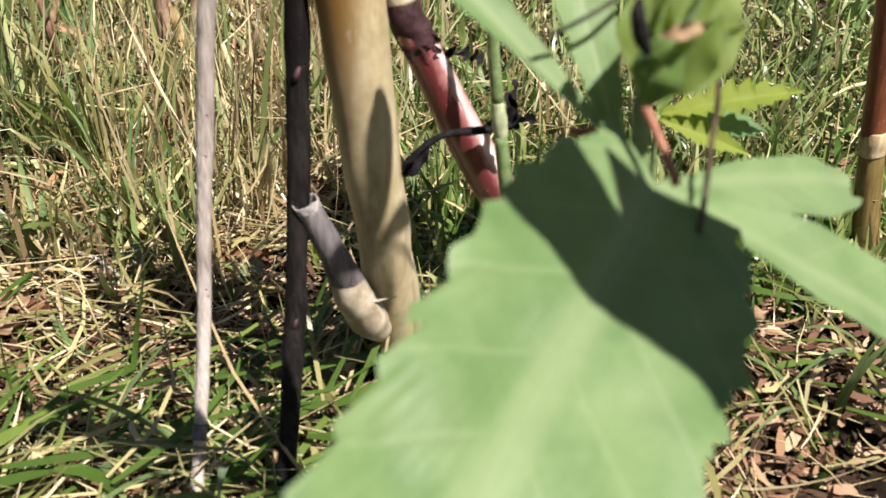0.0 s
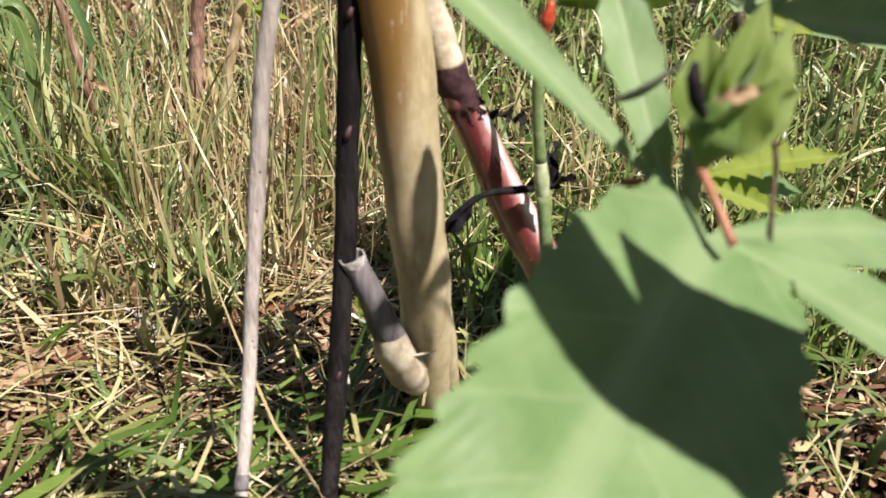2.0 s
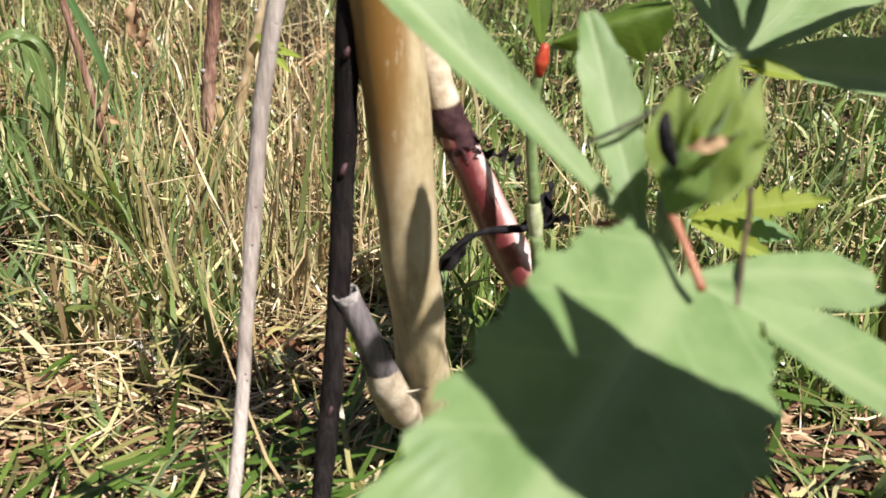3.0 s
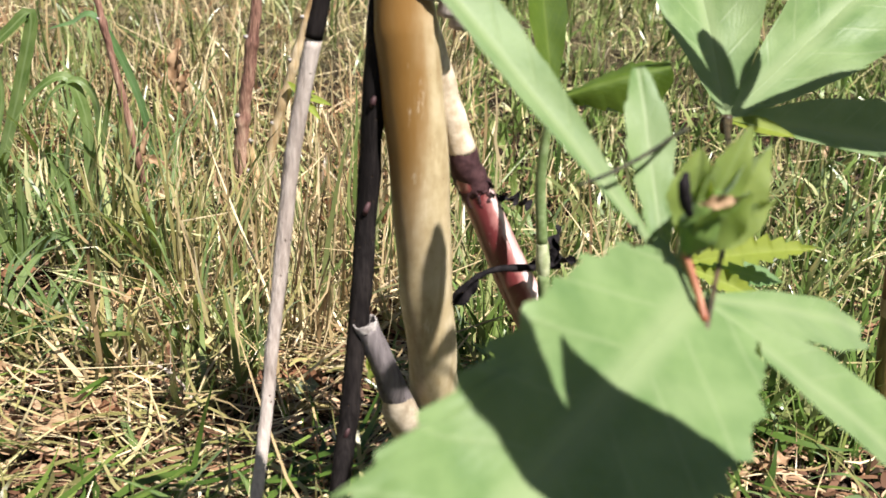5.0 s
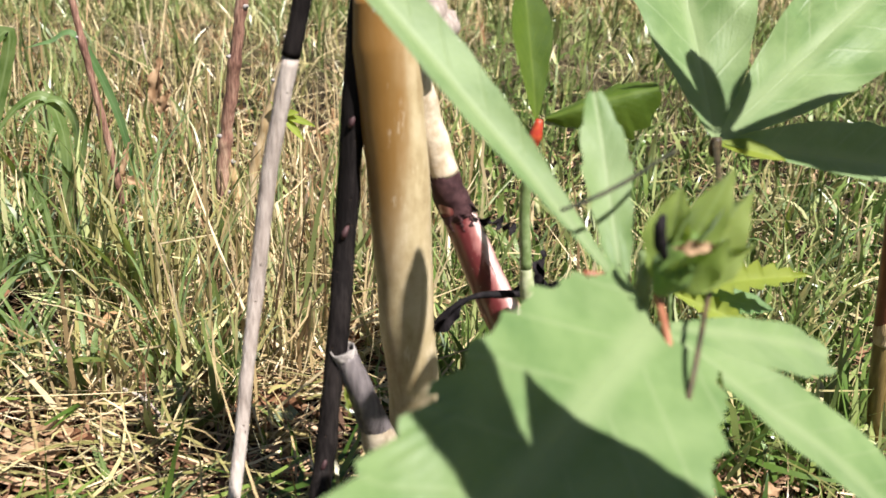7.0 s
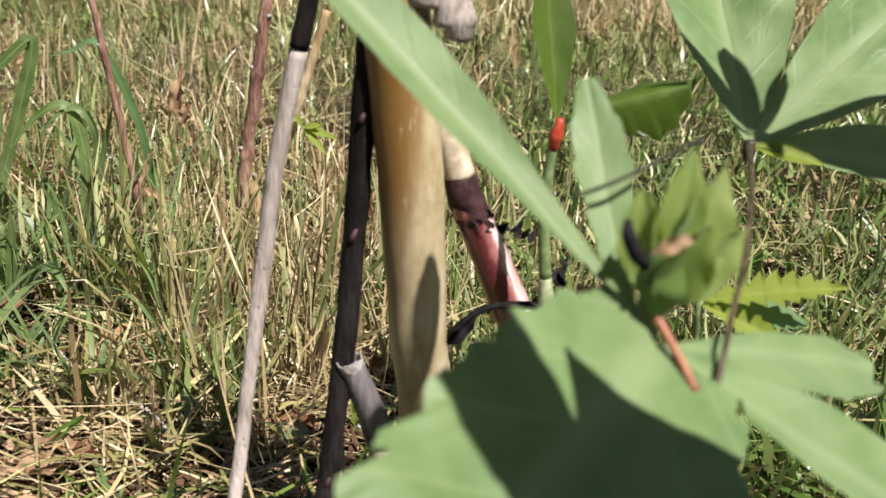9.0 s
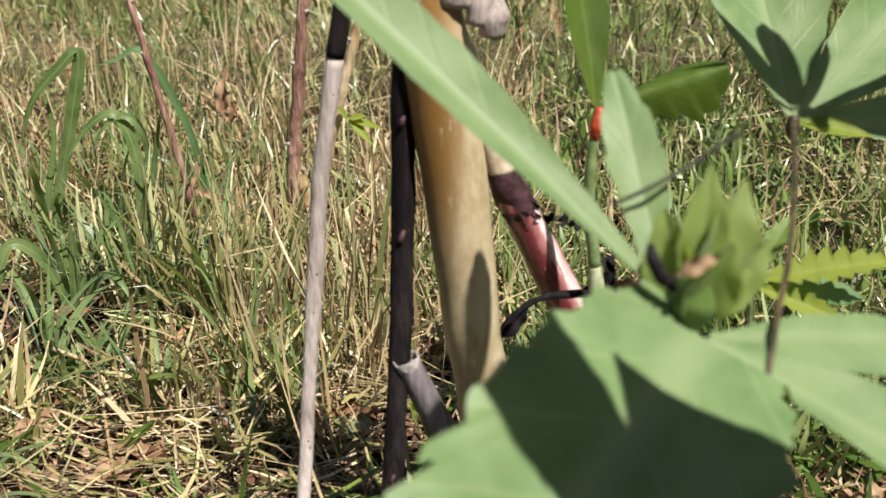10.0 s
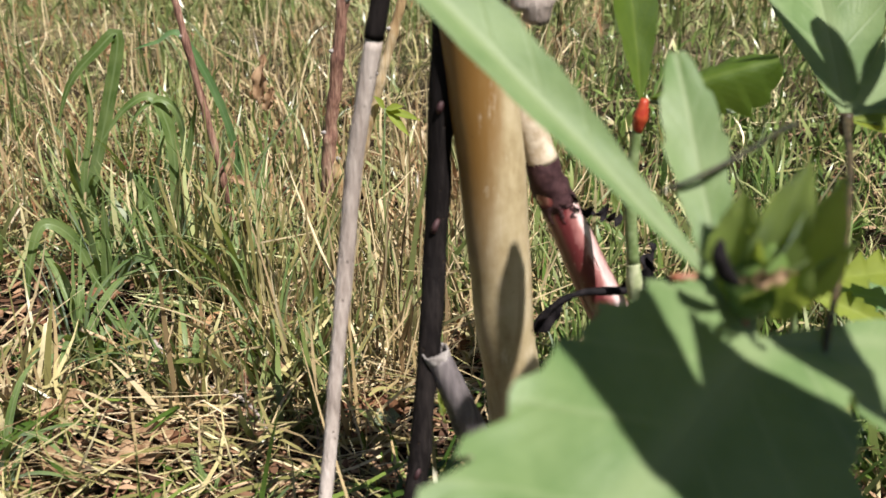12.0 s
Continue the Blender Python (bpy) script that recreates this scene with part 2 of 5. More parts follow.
M_BLACK = bark_material("black_bark", [(0.3, (0.004, 0.003, 0.003)), (0.5, (0.008, 0.006, 0.006)), (0.75, (0.040, 0.032, 0.030))], 90, 0.8, 0.75, 0.15)
M_STUB = bark_material("weathered_stub", [(0.36, (0.075, 0.064, 0.066)), (0.5, (0.18, 0.155, 0.16)), (0.66, (0.38, 0.335, 0.325))], 80, 0.5, 0.7)
M_HIGHLIT = highlit_bark_material()
M_DARKPURPLE = plain_material("dark_purple_brown", (0.030, 0.012, 0.014), (0.075, 0.035, 0.038), 220, 0.6, 0.5, 0.3)
M_COLLAR = plain_material("pale_collar", (0.46, 0.36, 0.25), (0.70, 0.60, 0.47), 170, 0.5, 0.4, 0.4)
M_BURL = plain_material("grey_burl", (0.27, 0.205, 0.14), (0.54, 0.46, 0.35), 90, 0.6, 0.6)
M_RIM = plain_material("weathered_rim", (0.17, 0.15, 0.14), (0.42, 0.38, 0.36), 500)
M_OLIVE = leaf_material("olive_leaf", (0.045, 0.090, 0.008), (0.085, 0.145, 0.015), (0.24, 0.32, 0.01), (0.13, 0.19, 0.03), 0.35, 0.5, 0.0)
M_FRESH = island_material("fresh_blade", [(0.0, (0.03, 0.07, 0.010)), (0.3, (0.085, 0.16, 0.026)), (0.55, (0.05, 0.105, 0.016)), (0.8, (0.15, 0.23, 0.045)), (1.0, (0.26, 0.33, 0.10))], 0.4, 0.3, 0.5)
M_RING = plain_material("scar", (0.34, 0.27, 0.18), (0.52, 0.45, 0.35), 400, 0.6, 0.6)
M_DARKCUT = plain_material("hollow", (0.02, 0.014, 0.01), (0.06, 0.045, 0.035), 300)
M_WILT = plain_material("blackened_leaf", (0.006, 0.005, 0.006), (0.022, 0.018, 0.02), 240, 0.75, 0.6, 0.12)
M_PETIOLE = plain_material("red_petiole", (0.26, 0.085, 0.045), (0.40, 0.17, 0.09), 200, 0.45, 0.2, 0.4, 0.05)
M_BROWNSTALK = plain_material("brown_stalk", (0.035, 0.026, 0.015), (0.10, 0.068, 0.036), 200, 0.5, 0.2)
M_REDDOT = plain_material("red_node", (0.38, 0.035, 0.02), (0.52, 0.09, 0.035), 300, 0.4, 0.2, 0.4, 0.15)
M_STALK = plain_material("green_stalk", (0.14, 0.20, 0.07), (0.25, 0.32, 0.15), 200, 0.45, 0.2, 0.4, 0.1)
M_PALEJOINT = plain_material("pale_joint", (0.30, 0.34, 0.18), (0.46, 0.48, 0.30), 300, 0.5, 0.2)
M_TENDRIL = plain_material("dark_tendril", (0.02, 0.022, 0.014), (0.06, 0.055, 0.03), 300, 0.6, 0.3)
M_TANLEAF = plain_material("tan_leaf", (0.24, 0.14, 0.075), (0.46, 0.31, 0.19), 120, 0.7, 0.6, 0.2, 0.2)
M_BROWNLEAF = plain_material("brown_leaf", (0.10, 0.042, 0.022), (0.26, 0.13, 0.07), 130, 0.7, 0.6, 0.2, 0.15)
M_PALELEAF = plain_material("grey_green_leaf", (0.16, 0.20, 0.12), (0.27, 0.31, 0.21), 120, 0.6, 0.5, 0.3, 0.15)
M_SPIKE = plain_material("seed_head", (0.26, 0.20, 0.075), (0.50, 0.42, 0.20), 500, 0.7, 1.0, 0.2, 0.2)


# ---- mesh helpers ----
def mesh_object(name, verts, faces, material, parent=None, label="", smooth=True, uvs=None):
    me = bpy.data.meshes.new(name)
    me.from_pydata(verts, [], faces)
    me.materials.append(material)
    if smooth:
        me.polygons.foreach_set("use_smooth", [True] * len(me.polygons))
    if uvs is not None:
        layer = me.uv_layers.new(name="UVMap")
        idx = np.empty(len(me.loops), dtype=np.int32)
        me.loops.foreach_get("vertex_index", idx)
        layer.data.foreach_set("uv", np.asarray(uvs, dtype=np.float32)[idx].ravel())
    me.update()
    ob = new(name, me)
    if parent is not None:
        ob.parent = parent
        ob.matrix_parent_inverse = parent.matrix_basis.inverted()
    if label:
        ob["label"] = label
    return ob


def thing(name, at, label, category, group=""):
    """An empty at the thing's base that carries its parts."""
    ob = new(name)
    ob.empty_display_size = 0.02
    ob.matrix_basis = Matrix.Translation(at)
    return tagged(ob, label, category, group)


def spline(points, n):
    """Catmull-Rom through a few points."""
    p = [Vector(q) for q in points]
    p = [p[0] * 2 - p[1]] + p + [p[-1] * 2 - p[-2]]
    out = []
    for i in range(n):
        u = i / (n - 1) * (len(p) - 3)
        k = min(int(u), len(p) - 4)
        u -= k
        a, b, c, d = p[k:k + 4]
        out.append(0.5 * (2 * b + (c - a) * u + (2 * a - 5 * b + 4 * c - d) * u * u + (3 * b - 3 * c + d - a) * u ** 3))
    return out


def tube(points, radii, n=24, sides=14, rough=0.04, lump=25.0, seed=0, bulge=()):
    """A round, slightly uneven stem along a smooth line. bulge: (place along, amount, width) of nodes."""
    line = spline(points, n)
    rr = np.interp(np.linspace(0, 1, n), np.linspace(0, 1, len(radii)), radii)
    verts, faces = [], []
    side = Vector((1, 0, 0))
    for i, c in enumerate(line):
        along = (line[min(i + 1, n - 1)] - line[max(i - 1, 0)]).normalized()
        side = (side - along * side.dot(along)).normalized()
        other = along.cross(side)
        s = i / (n - 1)
        swell = 1 + sum(a * math.exp(-((s - p) / w) ** 2) for p, a, w in bulge)
        for k in range(sides):
            a = 2 * math.pi * k / sides
            d = side * math.cos(a) + other * math.sin(a)
            r = rr[i] * swell * (1 + rough * noise.noise((c + d * rr[i]) * lump + Vector((seed, seed, 0))))
            verts.append(c + d * r)
    for i in range(n - 1):
        for k in range(sides):
            a, b = i * sides + k, i * sides + (k + 1) % sides
            faces.append((a, b, b + sides, a + sides))
    faces.append(tuple(range(sides))[::-1])
    faces.append(tuple((n - 1) * sides + k for k in range(sides)))
    return verts, faces


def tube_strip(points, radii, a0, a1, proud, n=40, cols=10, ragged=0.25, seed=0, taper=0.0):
    """A strip that lies on one side of a tube, with ragged edges. a0, a1: degrees round the tube.
    taper: how much it narrows at its start, or, below nought, at its end."""
    line = spline(points, n)
    rr = np.interp(np.linspace(0, 1, n), np.linspace(0, 1, len(radii)), radii)
    verts, faces, uvs = [], [], []
    side = Vector((1, 0, 0))
    for i, c in enumerate(line):
        along = (line[min(i + 1, n - 1)] - line[max(i - 1, 0)]).normalized()
        side = (side - along * side.dot(along)).normalized()
        other = along.cross(side)
        lo = a0 + 40 * ragged * noise.noise(Vector((i * 0.35, seed, 0)))
        hi = a1 + 60 * ragged * noise.noise(Vector((i * 0.35, seed, 9)))
        s = i / (n - 1)
        pinch = 0.5 * (hi - lo) * (max(0.0, taper) * max(0.0, 1 - 3 * s) + max(0.0, -taper) * s)
        lo, hi = lo + pinch, hi - pinch
        for k in range(cols + 1):
            a = radians(lo + (hi - lo) * k / cols)
            lift = -0.0004 if k in (0, cols) else proud
            verts.append(c + (side * math.cos(a) + other * math.sin(a)) * (rr[i] + lift))
            uvs.append((k / cols, s))
    w = cols + 1
    for i in range(n - 1):
        for k in range(cols):
            faces.append((i * w + k, i * w + k + 1, (i + 1) * w + k + 1, (i + 1) * w + k))
    return verts, faces, uvs


def tube_part(name, parent, material, points, radii, label="", **kw):
    v, f = tube(points, radii, **kw)
    return mesh_object(name, v, f, material, parent, label)


def frame_of(base, tip, normal):
    """Matrix whose y runs from base to tip and whose z is near the normal."""
    y = (Vector(tip) - Vector(base)).normalized()
    x = y.cross(Vector(normal)).normalized()
    z = x.cross(y)
    m = Matrix((x, y, z)).transposed().to_4x4()
    m.translation = base
    return m


def blade_mesh(length, width, fold=0.25, droop=0.15, teeth=0, tooth=0.1, peak=0.4, rows=40, cols=4, wave=0.0, twist=0.0, blunt=0.0, seed=0.0, sharp=1.9):
    """One leaf blade along y, base at the origin: widest at 'peak', folded along its midrib, drooping to the tip."""
    verts, uvs, faces = [], [], []
    for i in range(rows + 1):
        s = i / rows
        prof = (s / peak) ** 0.75 if s < peak else 1 - (1 - blunt) * ((s - peak) / (1 - peak)) ** sharp
        half = 0.5 * width * max(prof, 0.02)
        if teeth:
            half *= 1 - tooth * (1 - (s * teeth) % 1.0)
        y = length * (s - 0.15 * abs(droop) * s * s)
        z0 = -droop * length * s * s
        tw = twist * s
        for k in range(-cols, cols + 1):
            u = k / cols
            x = half * u
            z = fold * half * abs(u) ** 1.3 + wave * width * math.sin(s * 17 + seed + u * 2.0) * abs(u) ** 2
            z += 0.03 * width * noise.noise(Vector((u * 1.5, s * 5, seed)))
            verts.append((x * math.cos(tw) - z * math.sin(tw), y, z0 + x * math.sin(tw) + z * math.cos(tw)))
            uvs.append((0.5 + 0.5 * u * prof * width / max(length, 1e-6) * 1.6, s))
    w = 2 * cols + 1
    for i in range(rows):
        for k in range(w - 1):
            a = i * w + k
            faces.append((a, a + 1, a + 1 + w, a + w))
    return verts, faces, uvs


def put_leaf(name, parent, material, base, tip, normal, width, label="", **kw):
    length = (Vector(tip) - Vector(base)).length
    v, f, uv = blade_mesh(length, width, **kw)
    m = frame_of(base, tip, normal)
    return mesh_object(name, [m @ Vector(p) for p in v], f, material, parent, label, uvs=uv)


def palmate_mesh(lobes, rings=16, steps=300, fold=0.12, droop=0.25, teeth=46, tooth=0.035, seed=0.0, span=(-175, 175), least=0.012, broad=None):
    """A lobed leaf round its stalk's end. lobes: (degrees from y, length, half spread, bluntness, then spread and bluntness of the other half).
    broad: half widths to either side and length of a wide middle lobe."""
    verts, uvs, faces = [], [], []
    for j in range(steps + 1):
        th = span[0] + (span[1] - span[0]) * j / steps
        best, which = 0.0, lobes[0]
        for lobe in lobes:
            u = abs(th - lobe[0]) / (lobe[4] if len(lobe) > 4 and th > lobe[0] else lobe[2])
            r = lobe[1] * max(0.0, 1 - u ** (lobe[5] if len(lobe) > 5 and th > lobe[0] else lobe[3])) ** 0.8 if u < 1 else 0.0
            if r > best:
                best, which = r, lobe
        if broad and abs(th) < 118:
            sn, cs = abs(math.sin(radians(th))), max(math.cos(radians(th)), 0.0)
            r = ((sn / broad[th < 0]) ** 3 + (cs / broad[2]) ** 3) ** (-1 / 3) * (1 - 0.36 * min(1, max(0, (abs(th) - 40) / 45)))
            wide = broad[th < 0] * (1 - 0.13 * ((r / 0.0125) % 1.0))
            r = ((sn / wide) ** 3 + (cs / broad[2]) ** 3) ** (-1 / 3) * (1 - 0.36 * min(1, max(0, (abs(th) - 40) / 45)))
            r *= min(1.0, (118 - abs(th)) / 12)
            if r > best:
                best, which = r, (0, broad[2])
        r = max(best, least)
        r *= 1 - tooth * ((j * teeth / steps) % 1.0) - tooth * 0.4 * noise.noise(Vector((j * 0.11, seed, 0)))
        off = radians(th - which[0])
        for i in range(rings + 1):
            q = r * i / rings
            a = radians(th)
            across, along = q * math.sin(off), q * math.cos(off)
            z = fold * abs(across) - droop * q * q / which[1]
            z += 0.05 * q * noise.noise(Vector((q * 60 * math.sin(a), q * 60 * math.cos(a), seed)))
            verts.append((q * math.sin(a), q * math.cos(a), z))
            uvs.append((0.5 + across / which[1] * 0.8, along / which[1]))
    w = rings + 1
    for j in range(steps):
        for i in range(rings):
            a = j * w + i
            faces.append((a, a + 1, a + 1 + w, a + w))
    return verts, faces, uvs


# ---- ground ----
def mound(x, y):
    """The earth is heaped up round the stalk's foot."""
    return 0.034 * np.exp(-((x - 0.027) ** 2 + (y - 0.492) ** 2) / 0.030 ** 2)


def relief(x, y):
    return float(mound(x, y)) + 0.008 * noise.noise(Vector((x * 9, y * 9, 0))) + 0.005 * noise.noise(Vector((x * 31, y * 31, 4))) - 0.004


def ground():
    ticks = [-400, -80, -20, -8, -4, -2.5] + [-1.6 + 0.025 * i for i in range(52)] + [-0.3 + 0.0125 * i for i in range(48)] + [0.3 + 0.025 * i for i in range(37)] + [1.6, 2.5, 4, 8, 20, 80, 400]
    rows = [-400, -60, -15, -4, -1.5, -0.6] + [-0.2 + 0.0125 * i for i in range(80)] + [0.8 + 0.025 * i for i in range(90)] + [3.3, 4, 6, 10, 20, 60, 150, 400]
    verts = [(x, y, relief(x, y)) for y in rows for x in ticks]
    w = len(ticks)
    faces = [(j * w + i, j * w + i + 1, (j + 1) * w + i + 1, (j + 1) * w + i) for j in range(len(rows) - 1) for i in range(w - 1)]
    return tagged(mesh_object("ground", verts, faces, M_SOIL), "dark crumbly soil under dry grass and straw", "ground", kind="structure")


ground()
rng = np.random.default_rng(7)


def strips(name, x, y, z, az, height, width, lean, curl, material, seg=4, roll=None, label="", category="grass", kind="stuff"):
    """Many thin blades in one mesh. Each bends from upright (lean 0) towards its heading az."""
    n = len(x)
    s = np.linspace(0, 1, seg + 1)[None, :]
    ang = lean[:, None] + curl[:, None] * s
    bend = np.where(rng.random(n) < 0.55, rng.normal(0, 1.0, n), 0.0)
    ang = ang + bend[:, None] * (s > (0.25 + 0.5 * rng.random(n))[:, None])
    turn = az[:, None] + rng.normal(0, 1.0, n)[:, None] * s
    step = (height / seg)[:, None]
    ox = np.concatenate([np.zeros((n, 1)), np.cumsum((np.sin(ang) * np.cos(turn))[:, :-1] * step, 1)], 1)
    oy = np.concatenate([np.zeros((n, 1)), np.cumsum((np.sin(ang) * np.sin(turn))[:, :-1] * step, 1)], 1)
    up = np.concatenate([np.zeros((n, 1)), np.cumsum(np.cos(ang[:, :-1]) * step, 1)], 1)
    cx, cy = x[:, None] + ox, y[:, None] + oy
    heap = mound(cx, cy)
    cz = np.maximum(z[:, None] + up + heap, 0.0015 + heap + 0.004 * ((np.arange(n) * 37) % 11 / 11)[:, None])
    face = az + np.pi / 2 if roll is None else roll
    taper = np.clip(1.15 - s ** 2.2, 0.08, 1.0) * np.clip(0.55 + 2.5 * s, 0, 1)
    half = 0.5 * width[:, None] * taper
    dx, dy = np.cos(face)[:, None] * half, np.sin(face)[:, None] * half
    left = np.stack([cx - dx, cy - dy, cz], -1)
    right = np.stack([cx + dx, cy + dy, cz + half * 0.5], -1)
    verts = np.stack([left, right], 2).reshape(-1, 3)
    k = np.arange(seg)
    quad = np.stack([2 * k, 2 * k + 1, 2 * k + 3, 2 * k + 2], -1)
    faces = (quad[None] + (np.arange(n) * 2 * (seg + 1))[:, None, None]).reshape(-1, 4)
    me = bpy.data.meshes.new(name)
    me.vertices.add(len(verts))
    me.vertices.foreach_set("co", verts.astype(np.float32).ravel())
    me.loops.add(faces.size)
    me.loops.foreach_set("vertex_index", faces.astype(np.int32).ravel())
    me.polygons.add(len(faces))
    me.polygons.foreach_set("loop_start", np.arange(0, faces.size, 4, dtype=np.int32))
    me.update(calc_edges=True)
    me.materials.append(material)
    return tagged(new(name, me), label, category, kind=kind)


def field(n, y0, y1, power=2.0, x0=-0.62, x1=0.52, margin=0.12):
    """Places in a wedge of ground widening away from the camera, denser nearby."""
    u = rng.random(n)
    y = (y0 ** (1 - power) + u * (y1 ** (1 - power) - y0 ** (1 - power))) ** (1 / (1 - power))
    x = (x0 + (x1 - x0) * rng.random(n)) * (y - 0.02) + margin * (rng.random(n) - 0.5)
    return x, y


def clumped(x, y, scale, seed):
    return np.array([noise.noise(Vector((a * scale, b * scale, seed))) for a, b in zip(x, y)])


def upright(name, n, y0, y1, hmin, hmax, wmin, wmax, material, label, lean=0.25, curl=0.9, clump=0.0, seed=1.0, power=2.0, keep=None, seg=5, patch=7.0, many=9, spread=0.011):
    """Blades that grow in small clumps, each clump with a heading and height of its own."""
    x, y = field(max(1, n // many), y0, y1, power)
    ok = clumped(x, y, patch, seed) > clump
    if keep is not None:
        ok &= keep(x, y)
    x, y = x[ok], y[ok]
    tall = np.repeat(0.55 + 0.45 * rng.random(len(x)), many)
    head = np.repeat(rng.random(len(x)) * 2 * np.pi, many)
    tilt = np.repeat(np.abs(rng.normal(0, lean * 0.6, len(x))), many)
    x, y = np.repeat(x, many), np.repeat(y, many)
    m = len(x)
    size = spread * (0.6 + 0.5 * y)
    x, y = x + rng.normal(0, 1, m) * size, y + rng.normal(0, 1, m) * size
    h = (hmin + (hmax - hmin) * rng.random(m) ** 1.2) * tall
    az = np.where(rng.random(m) < 0.5, head + rng.normal(0, 0.5, m), rng.random(m) * 2 * np.pi)
    return strips(name, x, y, np.zeros(m), az, h, wmin + (wmax - wmin) * rng.random(m) ** 1.5,
                  tilt + rng.normal(0, lean * 0.75, m), rng.random(m) * curl, material, seg, rng.random(m) * 2 * np.pi, label)


def lying(name, n, y0, y1, lmin, lmax, wmin, wmax, material, label, top=0.02, clump=-1.0, seed=2.0, power=2.0, keep=None, seg=4, heading=(0.0, 2 * np.pi)):
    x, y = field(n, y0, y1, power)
    ok = clumped(x, y, 6.0, seed) > clump
    if keep is not None:
        ok &= keep(x, y)
    x, y = x[ok], y[ok]
    m = len(x)
    length = lmin + (lmax - lmin) * rng.random(m) ** 1.6
    return strips(name, x, y, top * rng.random(m) ** 1.5, heading[0] + (heading[1] - heading[0]) * rng.random(m), length, wmin + (wmax - wmin) * rng.random(m) ** 1.5,
                  np.pi / 2 + rng.normal(-0.08, 0.16, m), rng.normal(0.1, 0.35, m), material, seg, None, label)


def left_side(x, y):
    return x < 0.03 + 0.02 * y


def right_side(x, y):
    return x > 0.02


def hollow(x, y):
    """A dark pocket where the growth is thin."""
    return (((x + 0.325) / 0.125) ** 2 + ((y - 0.695) / 0.085) ** 2 < 0.6 + 0.8 * rng.random(len(x))) | (((x + 0.235) / 0.05) ** 2 + ((y - 0.535) / 0.022) ** 2 < 0.5 + 0.8 * rng.random(len(x)))


def straw_side(x, y):
    """Dry straw grows mostly on the one side; the other is short and green."""
    return clear_floor(x, y) & ((left_side(x, y) & ((x > -0.30 * y) | (rng.random(len(x)) < 0.30))) | (rng.random(len(x)) < 0.10))


def clear_floor(x, y):
    """The trodden patch before the stalk: tall growth thins out towards it."""
    edge = 0.58 + 0.07 * np.sin(x * 17 + 1.0) + 0.16 * rng.random(len(x)) ** 1.5
    return ((y > edge) | ((x < -0.46 * y + 0.04 * rng.random(len(x))) & (y > 0.5))) & ~hollow(x, y)


lying("leaf_litter", 15000, 0.36, 1.3, 0.005, 0.028, 0.0014, 0.0060, M_LITTER, "brown broken leaf litter on the soil", 0.012)
lying("fallen_straw", 5400, 0.36, 1.8, 0.03, 0.19, 0.0007, 0.0021, M_DRY, "pale fallen straw lying crisscross on the soil", 0.032, -0.2, keep=lambda x, y: ~hollow(x, y) & ((x > -0.17) | (y > 0.9) | (rng.random(len(x)) < 0.5)) & (((x + 0.05) / 0.045) ** 2 + ((y - 0.575) / 0.036) ** 2 > 1) & (left_side(x, y) & ((y > 0.56) | (rng.random(len(x)) < np.where(y > 0.49, 0.5, 0.2)))) | ((y > 0.75) & (rng.random(len(x)) < 0.35)))
lying("cut_grass", 2600, 0.36, 1.8, 0.02, 0.11, 0.0010, 0.0034, M_MIXED, "fading cut grass blades on the ground", 0.032, -0.3, 4.0, keep=lambda x, y: ~hollow(x, y) & ((x < 0.1) | (y > 0.62) | (rng.random(len(x)) < 0.35)))
lying("short_straw", 1700, 0.36, 0.9, 0.012, 0.08, 0.0008, 0.0024, M_DRY, "short bits of straw on brown soil", 0.015, keep=right_side)
lying("fallen_green_blades", 420, 0.38, 0.72, 0.03, 0.10, 0.0018, 0.0055, M_FRESH, "fresh green grass blades lying on litter", 0.03, -0.1, 8.0)
lying("broad_green_blades", 420, 0.36, 0.50, 0.04, 0.12, 0.0024, 0.0064, M_FRESH, "broad green grass blades lying flat near the stalk", 0.034, -0.3, 28.0, 2.0, lambda x, y: (x < 0.07) & (x > -0.17) & (y < 0.475 + 0.25 * (x + 0.08)), heading=(-0.25, 1.15))
upright("tangled_grass", 15000, 0.56, 3.4, 0.02, 0.11, 0.0012, 0.0045, M_MIXED, "tangled half-dry grass", 1.0, 1.2, -0.16, 9.0, 1.5, lambda x, y: clear_floor(x, y) & (left_side(x, y) | (rng.random(len(x)) < 0.45)), 6, 15.0)
upright("tangled_straw", 12500, 0.56, 3.4, 0.03, 0.14, 0.0011, 0.0036, M_DRY, "tangled dry straw among grass", 1.1, 0.7, -0.14, 21.0, 1.5, straw_side, 6, 15.0)
upright("green_tangle", 14500, 0.56, 3.4, 0.02, 0.11, 0.0014, 0.0052, M_GREEN, "tangled green grass blades", 0.85, 1.6, 0.02, 12.0, 1.55, clear_floor, 6, 13.0)
upright("brown_thatch", 7000, 0.66, 2.4, 0.015, 0.075, 0.0014, 0.0052, M_THATCH, "brown withered thatch between the grass", 1.1, 0.9, -0.2, 17.0, 1.7, lambda x, y: left_side(x, y) & ~hollow(x, y), 5, 9.0)
upright("dry_grass", 1300, 0.64, 1.9, 0.09, 0.21, 0.0012, 0.0030, M_DRY, "tall dry straw-coloured grass stalks", 0.22, 0.35, 0.0, 1.0, 1.8, lambda x, y: left_side(x, y) & clear_floor(x, y), 6)
upright("tall_green_grass", 2300, 0.64, 1.9, 0.07, 0.20, 0.0014, 0.0046, M_GREEN, "tall green grass blades among straw", 0.34, 1.2, -0.05, 5.0, 1.8, lambda x, y: left_side(x, y) & clear_floor(x, y), 6)
